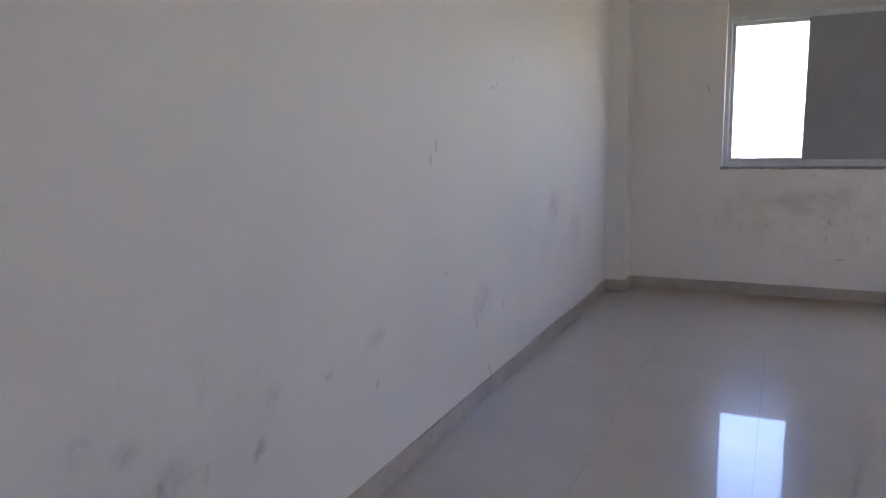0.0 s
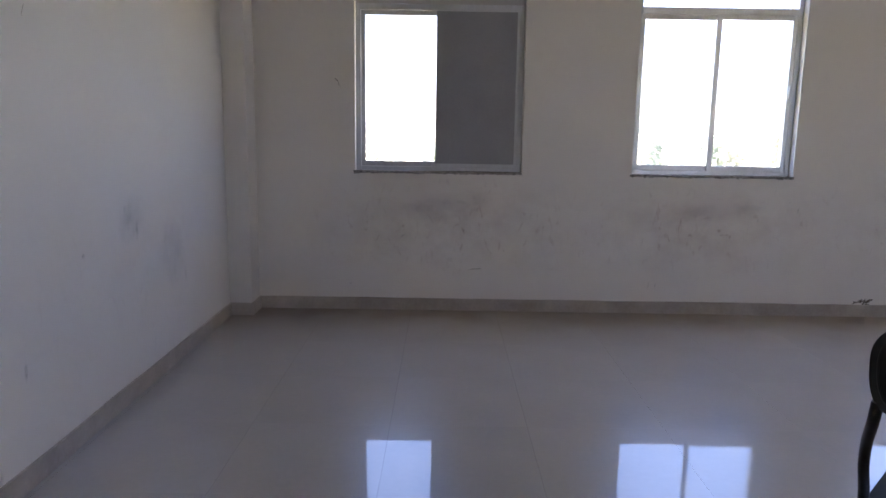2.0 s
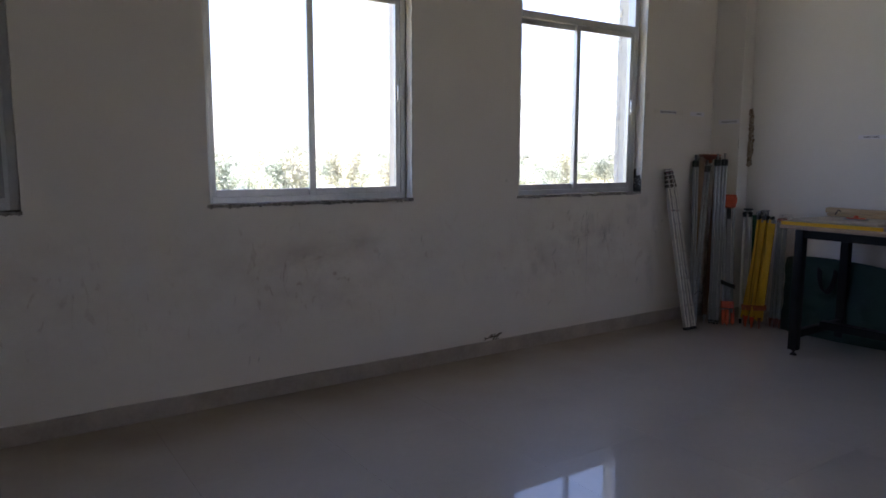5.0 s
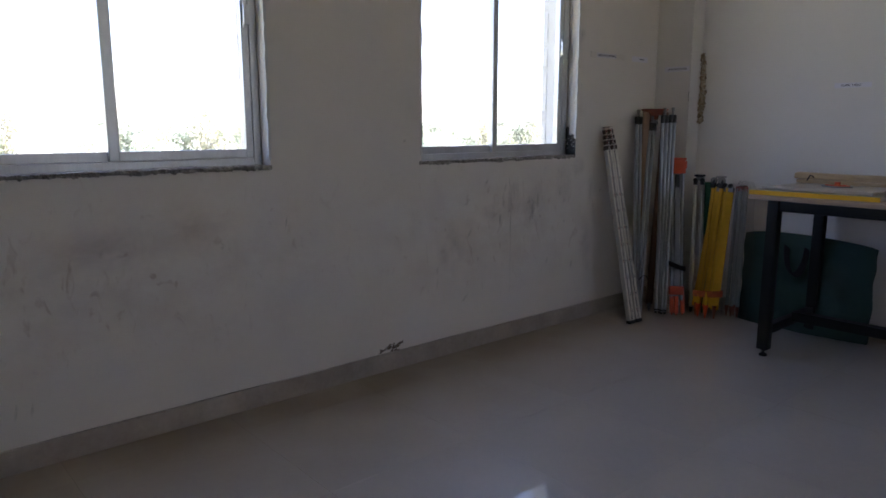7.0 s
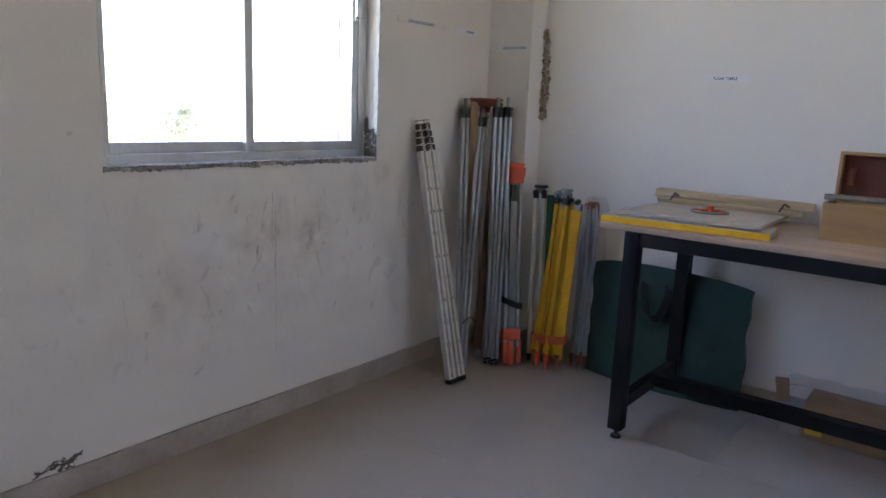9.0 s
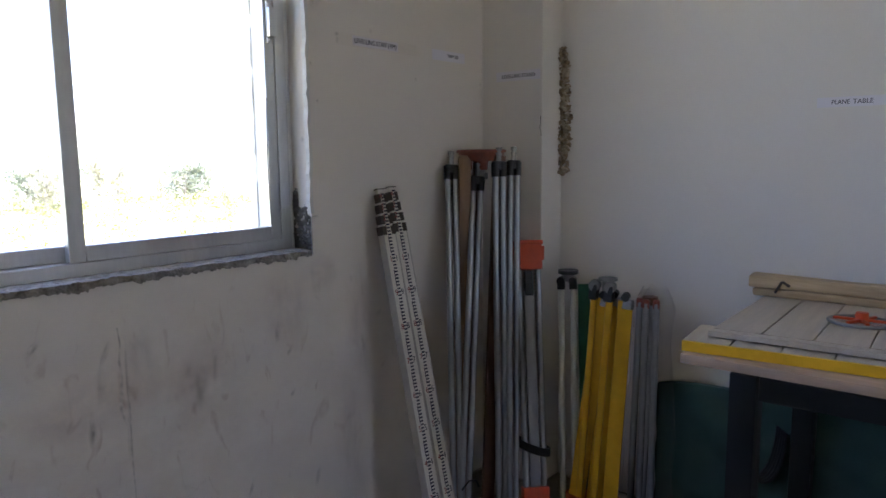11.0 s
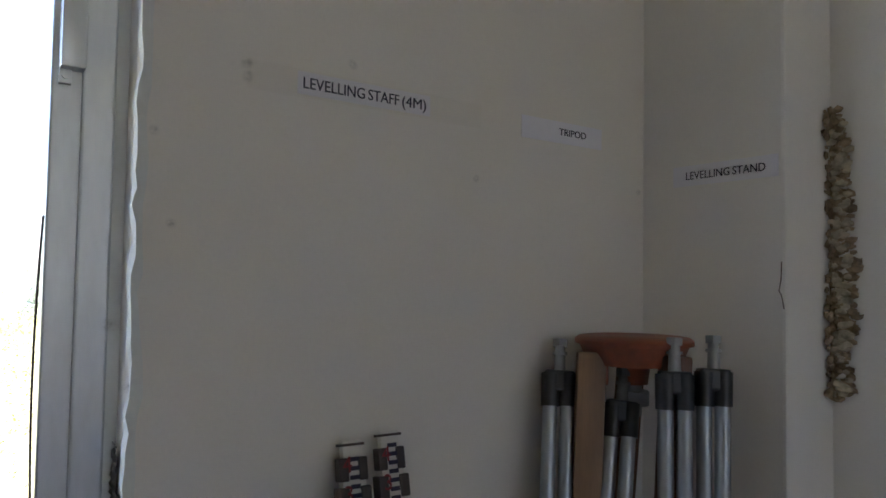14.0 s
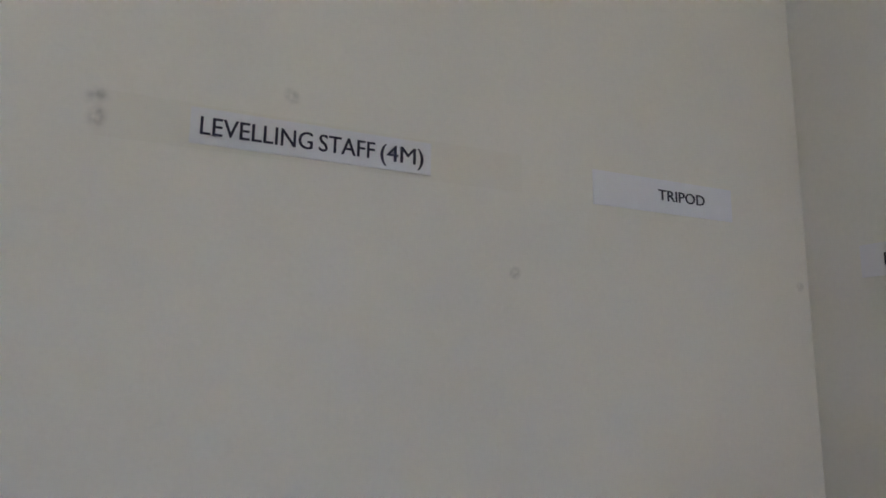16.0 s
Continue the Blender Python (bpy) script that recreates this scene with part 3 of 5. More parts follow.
# ---- floor ----
floor = tagged(new("floor"), "glossy grey-beige vitrified floor tiles with thin dark joints", "floor", kind="structure")
part("grout", new_box(-0.1, XE + 0.1, YB - 0.1, 0.1, -0.06, -0.0004), M_GROUT, floor, "thin dark joints")
TX, TY = 0.615, 0.615
bm = new_box(0, TX - 0.0009, 0, TY - 0.0005, -0.012, 0.0)
tile = part("tile", bm, M_TILE, floor)
tile_mesh = tile.data
first = True
for i in range(-3, 10):
    for j in range(-14, 3):
        x, y = 1.262 + i * TX, -0.815 + j * TY
        if x > XE or x + TX < 0 or y > 0 or y + TY < YB:
            continue
        if first:
            ob, first = tile, False
        else:
            ob = new("tile", tile_mesh)
            ob.parent = floor
        ob.location = (x + 0.0007, y + 0.0007, 0)

# ---- scuffs, cracks and broken plaster ----
rnd = random.Random(5)


def scuff(parent, origin, u, v, normal, length, width, angle, name="scuff_mark", material=None):
    """Small ragged dirt streak lying on a wall."""
    bm = bmesh.new()
    u, v, nn = Vector(u), Vector(v), Vector(normal)
    d = math.cos(angle) * u + math.sin(angle) * v
    s = nn.cross(d)
    o = Vector(origin) + nn * 0.0012
    n = 7
    lo, hi = [], []
    for i in range(n):
        f = i / (n - 1)
        w = width * (0.25 + 0.75 * math.sin(math.pi * min(0.95, max(0.05, f)))) * rnd.uniform(0.4, 1.1)
        c = o + d * (f - 0.5) * length + s * rnd.uniform(-0.5, 0.5) * width
        lo.append(bm.verts.new(c - s * w / 2))
        hi.append(bm.verts.new(c + s * w / 2))
    for a in range(n - 1):
        bm.faces.new((lo[a], lo[a + 1], hi[a + 1], hi[a]))
    return part(name, bm, material or M_DIRT, parent)


def blot(parent, origin, u, v, normal, length, width, angle, material=None):
    """Smudge rubbed into the paint, fading out to nothing at its edges."""
    u, v = Vector(u), Vector(v)
    a = u * math.cos(angle) + v * math.sin(angle)
    b = v * math.cos(angle) - u * math.sin(angle)
    o = Vector(origin) + Vector(normal) * 0.0012
    bm = bmesh.new()
    uv = bm.loops.layers.uv.new("uv")
    f = bm.faces.new([bm.verts.new(o + a * length * p + b * width * q) for p, q in ((-1, -1), (1, -1), (1, 1), (-1, 1))])
    for loop, c in zip(f.loops, ((0, 0), (1, 0), (1, 1), (0, 1))):
        loop[uv].uv = c
    return part("smudge", bm, material or M_RUB, parent)


WEST = dict(u=(0, 1, 0), v=(0, 0, 1), normal=(1, 0, 0))
NORTH = dict(u=(1, 0, 0), v=(0, 0, 1), normal=(0, -1, 0))
for y, z, ln, wd, an in ((-2.74, 1.54, 0.07, 0.004, 0.4), (-2.67, 1.56, 0.05, 0.004, 0.9), (-2.61, 0.43, 0.05, 0.008, 1.5), (-3.42, 1.22, 0.05, 0.008, 1.4),
                         (-3.37, 1.28, 0.05, 0.01, 1.3), (-1.64, 0.81, 0.07, 0.01, 1.6), (-1.76, 0.92, 0.03, 0.012, 1.5), (-1.03, 0.47, 0.07, 0.016, 1.7),
                         (-2.83, 0.15, 0.035, 0.016, 1.5), (-2.80, 0.11, 0.04, 0.01, 1.2), (-2.97, 0.425, 0.04, 0.01, 1.5), (-2.16, 0.77, 0.02, 0.015, 0),
                         (-3.3, 0.72, 0.018, 0.014, 0), (-4.9, 0.5, 0.035, 0.02, 1.4), (-4.55, 0.45, 0.06, 0.04, 0.8), (-4.2, 0.55, 0.035, 0.02, 0.2),
                         (-3.9, 0.42, 0.03, 0.012, 1.2), (-4.75, 0.47, 0.05, 0.02, 1.3), (-2.45, 1.70, 0.05, 0.004, 1.1), (-1.3, 0.7, 0.04, 0.01, 1.4)):
    if wd < 0.006:
        scuff(wall_w, (0, y, z), length=ln, width=wd, angle=an, **WEST)
    else:
        blot(wall_w, (0, y, z), length=ln, width=max(wd, 0.016), angle=an, **WEST)
for y, z, ln, wd in ((-4.98, 0.63, 0.07, 0.05), (-4.48, 0.59, 0.06, 0.05), (-4.87, 0.50, 0.16, 0.10), (-5.1, 0.68, 0.06, 0.06), (-3.9, 0.6, 0.12, 0.06), (-1.7, 0.86, 0.2, 0.14), (-1.2, 0.62, 0.2, 0.25), (-2.9, 0.5, 0.2, 0.15)):
    blot(wall_w, (0, y, z), length=ln, width=wd, angle=0.3, material=M_RUBPALE, **WEST)
for x, z, ln, wd, an in ((1.63, 0.79, 0.05, 0.012, -0.7), (1.60, 0.80, 0.03, 0.012, 1.2), (1.72, 0.31, 0.09, 0.008, 0.1), (0.82, 0.19, 0.015, 0.012, 0),
                         (1.2, 0.55, 0.05, 0.008, 0.6), (0.74, 1.62, 0.07, 0.008, -1.1), (3.30, 0.72, 0.03, 0.01, 1.3), (3.75, 0.70, 0.025, 0.012, 1.2),
                         (4.03, 0.77, 0.05, 0.006, 1.4), (2.99, 0.21, 0.05, 0.006, 1.4), (3.04, 0.21, 0.04, 0.006, 1.4), (5.385, 0.66, 0.09, 0.004, 1.55),
                         (5.30, 0.68, 0.06, 0.009, 1.5), (5.385, 0.28, 0.07, 0.003, 1.56), (5.08, 0.62, 0.06, 0.012, 1.0), (5.06, 0.78, 0.05, 0.012, 0.6),
                         (4.86, 0.45, 0.03, 0.010, 1.5), (4.86, 0.38, 0.05, 0.009, 1.5), (5.05, 0.28, 0.06, 0.010, 0.7), (5.55, 0.72, 0.05, 0.012, 1.0),
                         (5.69, 0.40, 0.04, 0.008, 1.2), (5.955, 1.404, 0.010, 0.006, -0.3), (5.935, 1.50, 0.010, 0.008, 0), (6.165, 1.613, 0.012, 0.008, -0.6),
                         (6.031, 1.589, 0.014, 0.009, 0.3), (6.033, 1.574, 0.014, 0.009, 1.2), (6.06, 0.90, 0.022, 0.008, 1.5), (6.713 - 0.01, 1.50, 0.006, 0.004, 0),
                         (6.36, 1.49, 0.006, 0.003, 0.6), (5.92, 1.235, 0.012, 0.008, 0), (4.66, 1.10, 0.02, 0.01, 0.4), (5.93, 1.09, 0.03, 0.007, 0.1)):
    k = 0.55 if 4.8 < x < 5.8 and z < 0.9 else 1.0
    if ln < 0.07 or wd > 0.009:
        ln, wd = max(ln * 0.8, 0.008), max(wd, 0.007)
        blot(wall_n, (x, 0, z), length=ln, width=wd, angle=an, **NORTH)
        continue
    scuff(wall_n, (x, 0, z), length=ln * k, width=wd * k, angle=an, **NORTH)
for x, z, ln, wd, an in ((5.327, 0.776, 0.06, 0.014, 1.5), (5.303, 0.67, 0.04, 0.012, 1.5), (5.34, 0.841, 0.04, 0.01, 1.2), (5.531, 0.756, 0.02, 0.012, 1.2), (5.56, 0.70, 0.06, 0.03, 1.5),
                         (5.60, 0.74, 0.05, 0.012, 1.5), (5.829, 0.734, 0.016, 0.010, 1), (5.835, 0.618, 0.018, 0.010, 1), (5.913, 0.35, 0.04, 0.012, 1.3), (5.791, 0.792, 0.035, 0.010, 1.5),
                         (5.198, 0.879, 0.03, 0.012, 0.8), (5.382, 0.64, 0.09, 0.010, 1.57), (5.384, 0.76, 0.12, 0.007, 1.57), (6.17, 0.78, 0.02, 0.012, 0.5), (5.90, 1.30, 0.012, 0.012, 0), (5.955, 1.68, 0.05, 0.03, 1.3)):
    blot(wall_n, (x, 0, z), length=ln, width=wd, angle=an, **NORTH)
for x, z, ln, wd in ((5.28, 0.72, 0.16, 0.10), (5.56, 0.73, 0.16, 0.14), (5.41, 0.80, 0.06, 0.16), (5.82, 0.86, 0.10, 0.16), (5.95, 0.93, 0.10, 0.08), (3.3, 0.72, 0.3, 0.12), (3.6, 0.78, 0.25, 0.12), (1.4, 0.76, 0.3, 0.14), (1.68, 0.8, 0.2, 0.14),
                     (4.95, 0.55, 0.12, 0.2), (6.10, 0.75, 0.08, 0.25), (6.05, 0.4, 0.08, 0.3)):
    blot(wall_n, (x, 0, z), length=ln, width=wd, angle=0.1, material=M_RUBRED, **NORTH)
scuff(wall_n, (5.385, 0, 0.60), length=0.62, width=0.005, angle=1.565, material=M_SMUDGE, **NORTH)
scuff(wall_n, (5.372, 0, 0.78), length=0.22, width=0.010, angle=1.56, material=M_SMUDGE, **NORTH)
crack = [(-0.2395, 1.382), (-0.2385, 1.357), (-0.2355, 1.341), (-0.2385, 1.336), (-0.2405, 1.328), (-0.2425, 1.316)]
part("crack", sweep(bmesh.new(), [(PEX - 0.0004, y, z) for y, z in crack], 0.0009, 5), M_CHIP, pier_e)
for k in range(20):   # chipped paint above the skirting
    scuff(wall_n, (4.56 + rnd.gauss(0, 0.04), -0.001, 0.104 + rnd.uniform(-0.012, 0.022)), length=rnd.uniform(0.015, 0.04), width=0.012, angle=rnd.uniform(-0.5, 0.7), material=M_CHIP, **NORTH)
for x in (0.95, 1.05, 2.2, 3.4, 4.3, 5.3):
    scuff(wall_n, (x, -0.012, 0.0885), length=rnd.uniform(0.15, 0.4), width=0.005, angle=0.0, **NORTH)

# broken plaster where the column meets the east wall
bm = bmesh.new()
for k in range(420):
    f = rnd.random()
    z = 1.183 + 0.43 * f
    w = 0.037 * (0.35 + 0.65 * math.sin(math.pi * (0.1 + 0.8 * (1 - f)) ** 1.3)) + 0.004 * math.sin(31 * f)
    g = bmesh.ops.create_icosphere(bm, subdivisions=1, radius=rnd.uniform(0.0035, 0.007))
    if k % 3:
        o = Vector((XE - 0.002 - abs(rnd.gauss(0, 0.004)), PEY - rnd.uniform(0.0, 1.0) * w, z))
    else:
        o = Vector((XE - rnd.uniform(0, 0.022), PEY - 0.002 - abs(rnd.gauss(0, 0.003)), z))
    for v in g["verts"]:
        v.co = o + Vector((v.co.x * (0.45 if k % 3 else 1.5), v.co.y * (1.7 if k % 3 else 0.5), v.co.z * rnd.uniform(0.7, 1.4))) + noise.noise_vector((v.co + o) * 150) * 0.003
part("broken_plaster", bm, M_SCAR, wall_e, "crumbling brown patch of broken plaster")
bm = bmesh.new()
for k in range(120):
    f = rnd.random()
    o = Vector((XE - 0.010, PEY - 0.003 - rnd.uniform(0, 1) * 0.026, 1.19 + 0.41 * f))
    g = bmesh.ops.create_icosphere(bm, subdivisions=1, radius=rnd.uniform(0.003, 0.006))
    for v in g["verts"]:
        v.co = o + Vector((v.co.x * 0.6, v.co.y * 1.8, v.co.z * 1.1)) + noise.noise_vector((v.co + o) * 190) * 0.002
part("loose_plaster", bm, M_SCARLITE, wall_e)

# ---- outdoors ----
bm = bmesh.new()
bmesh.ops.create_grid(bm, x_segments=60, y_segments=60, size=1.0)
for v in bm.verts:
    v.co.x, v.co.y = v.co.x * 1500, 760 + v.co.y * 1500
    far = math.hypot(v.co.x, v.co.y)
    v.co.z = -5.2 + min(6, max(0, far - 150) * 0.006) * noise.noise(v.co * 0.004)
ground = tagged(part("ground", bm, M_GROUND), "dry yellow-green scrub ground below the building", "ground", kind="structure")


def leafage(bm, centre, rad, n, leaf, rr):
    for _ in range(n):
        d = Vector((rr.gauss(0, 1), rr.gauss(0, 1), rr.gauss(0, 0.8)))
        d = d.normalized() * rad * rr.uniform(0.45, 1.0) ** 0.6
        o = centre + d
        a = Vector((rr.gauss(0, 1), rr.gauss(0, 1), rr.gauss(0, 1))).normalized()
        b = a.orthogonal().normalized()
        c = a.cross(b)
        s = leaf * rr.uniform(0.6, 1.3)
        vs = [bm.verts.new(o + q) for q in (b * s, c * s * 0.45 + a * s * 0.1, -b * s, -c * s * 0.45 + a * s * 0.1)]
        bm.faces.new(vs)


def tree(height, spread, seed, leaf_material, label, bare=False):
    rr = random.Random(seed)
    t = thing("tree", label, "tree", "trees beyond the windows")
    bm = bmesh.new()
    top = Vector((rr.uniform(-0.3, 0.3), rr.uniform(-0.3, 0.3), height * 0.38))
    tube(bm, (0, 0, 0), top, 0.022 * height, 0.012 * height, 8)
    ends = []
    for k in range(10):
        s = top * rr.uniform(0.25, 1.0)
        a = rr.uniform(0, 2 * math.pi)
        e = s + Vector((math.cos(a) * spread * rr.uniform(0.3, 0.8), math.sin(a) * spread * rr.uniform(0.3, 0.8), height * rr.uniform(0.0, 0.5)))
        tube(bm, s, e, 0.009 * height, 0.003 * height, 6)
        ends.append(e)
        for _ in range(2):
            e2 = e + Vector((rr.uniform(-1, 1), rr.uniform(-1, 1), rr.uniform(0.1, 0.8))) * spread * 0.35
            tube(bm, e, e2, 0.003 * height, 0.001 * height, 5)
            ends.append(e2)
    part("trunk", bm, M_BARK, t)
    bm = bmesh.new()
    for e in ends:
        leafage(bm, e, spread * rr.uniform(0.25, 0.48), 34 if bare else 95, 0.026 * height, rr)
    for _ in range(9):
        a, q = rr.uniform(0, 6.3), spread * rr.uniform(0.1, 0.75)
        leafage(bm, Vector((q * math.cos(a), q * math.sin(a), height * rr.uniform(0.06, 0.4))), spread * 0.4, 70, 0.026 * height, rr)
    part("crown", bm, leaf_material, t)
    return t


kinds = [tree(8.5, 3.2, 1, M_LEAF_HAZED, "leafy green tree beyond the scrub"), tree(7.0, 2.6, 2, M_LEAFDRY_HAZED, "sparse dry tree beyond the scrub", True),
         tree(6.0, 2.8, 3, M_LEAF_HAZED, "low spreading green tree in the scrub"), tree(9.5, 2.4, 4, M_LEAFDRY_HAZED, "tall thin half-bare tree in the scrub", True)]
rr = random.Random(11)
spots = []
for k in range(120):
    d = rr.uniform(95, 240)
    a = radians(rr.uniform(-48, 62))
    spots.append((4 + math.sin(a) * d, math.cos(a) * d))
for k, (x, y) in enumerate(spots):
    src = kinds[k % 4]
    m = Matrix.Translation((x, y, -5.25)) @ Matrix.Rotation(rr.uniform(0, 6.3), 4, "Z") 
    if k < 4:
        src.matrix_world = m
    else:
        copy_thing(src, m)
bm = bmesh.new()
for k in range(2600):
    d = rr.uniform(20, 125)
    a = radians(rr.uniform(-50, 65))
    o = Vector((4 + math.sin(a) * d, math.cos(a) * d, -5.0))
    leafage(bm, o, rr.uniform(0.5, 1.7), 52, 0.05 + 0.0014 * d, rr)
tagged(part("scrub", bm, M_SCRUB), "yellow-green dry scrub bushes covering the ground", "bushes", kind="stuff")

# ---- wall labels ----
def wall_label(words, at, yaw, text_w, cap, paper, label, tape=None):
    """Printed paper strip taped to a wall; at is the middle of the lettering."""
    m = Matrix.Translation(at) @ Euler((radians(90), 0, radians(yaw))).to_matrix().to_4x4()
    t = thing("wall_label", label, "label", "printed labels on the walls", m)
    part("paper", rugged(new_box(*paper[:2], *paper[2:], 0.0004, 0.0012), 0, 0.0, 1), M_PAPER, t)
    if tape:
        part("tape", new_box(*tape, 0.0014, 0.0018), M_TAPE, t, "strip of clear tape")
    for body, f0, f1 in words:   # word by word, each over its own stretch of the line
        m = Matrix.Translation((text_w * ((f0 + f1) / 2 - 0.5), 0.0, 0.0016))
        for k in (-1, 1):   # heavy strokes: two strikes a hair apart
            text_mesh("lettering", body, cap / 0.69, Matrix.Translation((k * cap * 0.012, 0, k * 0.00006)) @ m, M_INK, t, text_w * (f1 - f0))
    return t


wall_label((("LEVELLING", 0, 0.471), ("STAFF", 0.5, 0.759), ("(4M)", 0.787, 1)), (6.187, 0, 1.5785), 0, 0.174, 0.0135, (-0.094, 0.094, -0.013, 0.014), "narrow white paper label taped above the levelling staffs", (-0.155, 0.18, -0.017, 0.016))
wall_label((("TRIPOD", 0, 1),), (6.548, 0, 1.577), 0, 0.058, 0.0105, (-0.105, 0.065, -0.017, 0.016), "narrow white paper label taped above the tripods")
wall_label((("LEVELLING", 0, 0.57), ("STAND", 0.61, 1)), (PEX, -0.151, 1.518), -90, 0.132, 0.012, (-0.09, 0.085, -0.015, 0.017), "narrow white paper label taped on the corner column")
wall_label((("PLANE", 0, 0.44), ("TABLE", 0.52, 1)), (XE, -1.128, 1.385), -90, 0.098, 0.012, (-0.085, 0.10, -0.013, 0.014), "narrow white paper label taped above the drawing boards")
wall_label((("DUMPY", 0, 0.49), ("LEVEL", 0.56, 1)), (XE, -1.786, 1.381), -90, 0.107, 0.012, (-0.09, 0.082, -0.013, 0.014), "narrow white paper label taped above the wooden box")

# ---- cable and lamp holder by the covered window ----
cable = thing("cable", "thin dark cable sagging along the wall between two windows", "cable")
pts = [(1.985 + f * 0.84, -0.012, 2.412 - 0.035 * math.sin(math.pi * f) + 0.01 * math.sin(9 * f)) for f in [k / 24 for k in range(25)]]
part("cord", sweep(bmesh.new(), [(1.975, -0.01, 2.62), (1.982, -0.012, 2.5)] + pts, 0.0032), M_BLACK, cable, smooth=True)
holder = thing("lamp_holder", "small black bulb holder hanging on a short cord beside the window", "lamp holder", at=(1.975, -0.022, 2.30))
bm = tube(bmesh.new(), (0, 0, 0.012), (0, 0, 0.05), 0.016, 0.012, 14)
tube(bm, (0, 0, 0.05), (0, 0, 0.065), 0.008, 0.005, 10)
part("socket", bm, M_BLACK, holder, smooth=True)
part("rim", tube(bmesh.new(), (0, 0, 0.0), (0, 0, 0.014), 0.019, 0.019, 16), M_STEEL, holder, "shiny metal rim", True)
part("cord", sweep(bmesh.new(), [(0, 0, 0.06), (0.006, 0.004, 0.10), (0.0, 0.010, 0.15), (0.008, 0.012, 0.20)], 0.003), M_BLACK, holder, smooth=True)

# ---- levelling staffs ----
def staff(foot, top, label, red):
    """Closed telescopic levelling staff, face to the room."""
    foot, top = Vector(foot), Vector(top)
    z = (top - foot).normalized()
    x = Vector((1, -0.12, 0)).cross(z).cross(z) * -1
    x = (Vector((1, -0.12, 0)) - z * Vector((1, -0.12, 0)).dot(z)).normalized()
    y = z.cross(x)
    m = Matrix((x * 0.9, y, z)).transposed().to_4x4()
    m.translation = foot
    s = thing("levelling_staff", label, "levelling staff", "levelling staffs by the wall", m)
    L = (top - foot).length
    z1 = L - 0.125
    part("body", new_box(-0.0235, 0.0235, -0.014, 0.014, 0.012, z1, 0.002), M_STAFF, s, "white painted section")
    part("side_rail", new_box(-0.0260, -0.0237, -0.015, 0.013, 0.012, z1, 0.0008), M_STAFF_SIDE, s)
    part("side_rail", new_box(0.0237, 0.0260, -0.015, 0.013, 0.012, z1, 0.0008), M_STAFF_SIDE, s)
    part("foot_cap", new_box(-0.0265, 0.0265, -0.017, 0.017, 0.0, 0.022, 0.003), M_BLACK, s)
    w = 0.0235
    zz = z1
    for k in range(4):
        bm = box(bmesh.new(), -w - 0.003, -w * 0.42, -0.016 + k * 0.002, 0.015 - k * 0.002, zz - 0.012, zz + 0.014, 0.002)
        box(bm, w * 0.42, w + 0.003, -0.016 + k * 0.002, 0.015 - k * 0.002, zz - 0.012, zz + 0.014, 0.002)
        box(bm, -w - 0.003, w + 0.003, -0.002, 0.015 - k * 0.002, zz - 0.012, zz + 0.014, 0.002)
        part("collar", bm, M_COLLAR, s, "dark brown plastic collar")
        part("section", new_box(-w + 0.003, w - 0.003, -0.012 + k * 0.0015, 0.01 - k * 0.002, zz - 0.01, zz + 0.033, 0.001), M_STAFF, s)
        zz += 0.032
        w -= 0.0025
    bm = new_box(-w - 0.003, w + 0.003, -0.010, 0.008, zz - 0.004, L, 0.002)
    part("top_cap", bm, M_COLLAR, s)
    bm = bmesh.new()
    k = 0.03
    while k < L - 0.012:
        deep = -0.0144 if k < z1 else -0.0132
        h = 0.0024
        box(bm, -0.007, 0.006, deep - 0.0003, deep + 0.001, k - h, k + h)
        if int(round(k * 100)) % 10 < 5 and k < z1:
            box(bm, -0.0085, -0.0065, deep - 0.0003, deep + 0.001, k - 0.005, k + 0.005)
        k += 0.01
    g = part("graduation", bm, M_INK, s, "black centimetre blocks")
    g["kind"] = "stuff"
    for d in range(1, 11):
        zc = 0.078 + d * 0.1 - 0.1
        body = str(d) if d < 10 else "1"
        if zc > z1 - 0.03:
            break
        text_mesh("numeral", body, 0.025, Matrix.Translation((-0.0125, -0.0150, zc)) @ pose(0, 0, 0, 90), M_REDINK if red else M_INK, s)
        text_mesh("numeral", body, 0.025, Matrix.Translation((0.0115, -0.0150, zc)) @ pose(0, 0, 0, 90), M_INK, s)
    for k in range(4):
        text_mesh("numeral", str(k + 1), 0.026, Matrix.Translation((-0.0105, -0.0146, z1 + 0.006 + 0.032 * k)) @ pose(0, 0, 0, 90), M_REDINK, s)
    return s


staff((6.130, -0.297, 0.0), (6.156, -0.030, 1.156), "white levelling staff with black graduations leaning on the wall", True)
staff((6.192, -0.300, 0.0), (6.210, -0.024, 1.160), "white levelling staff with brown collars leaning beside its twin", True)

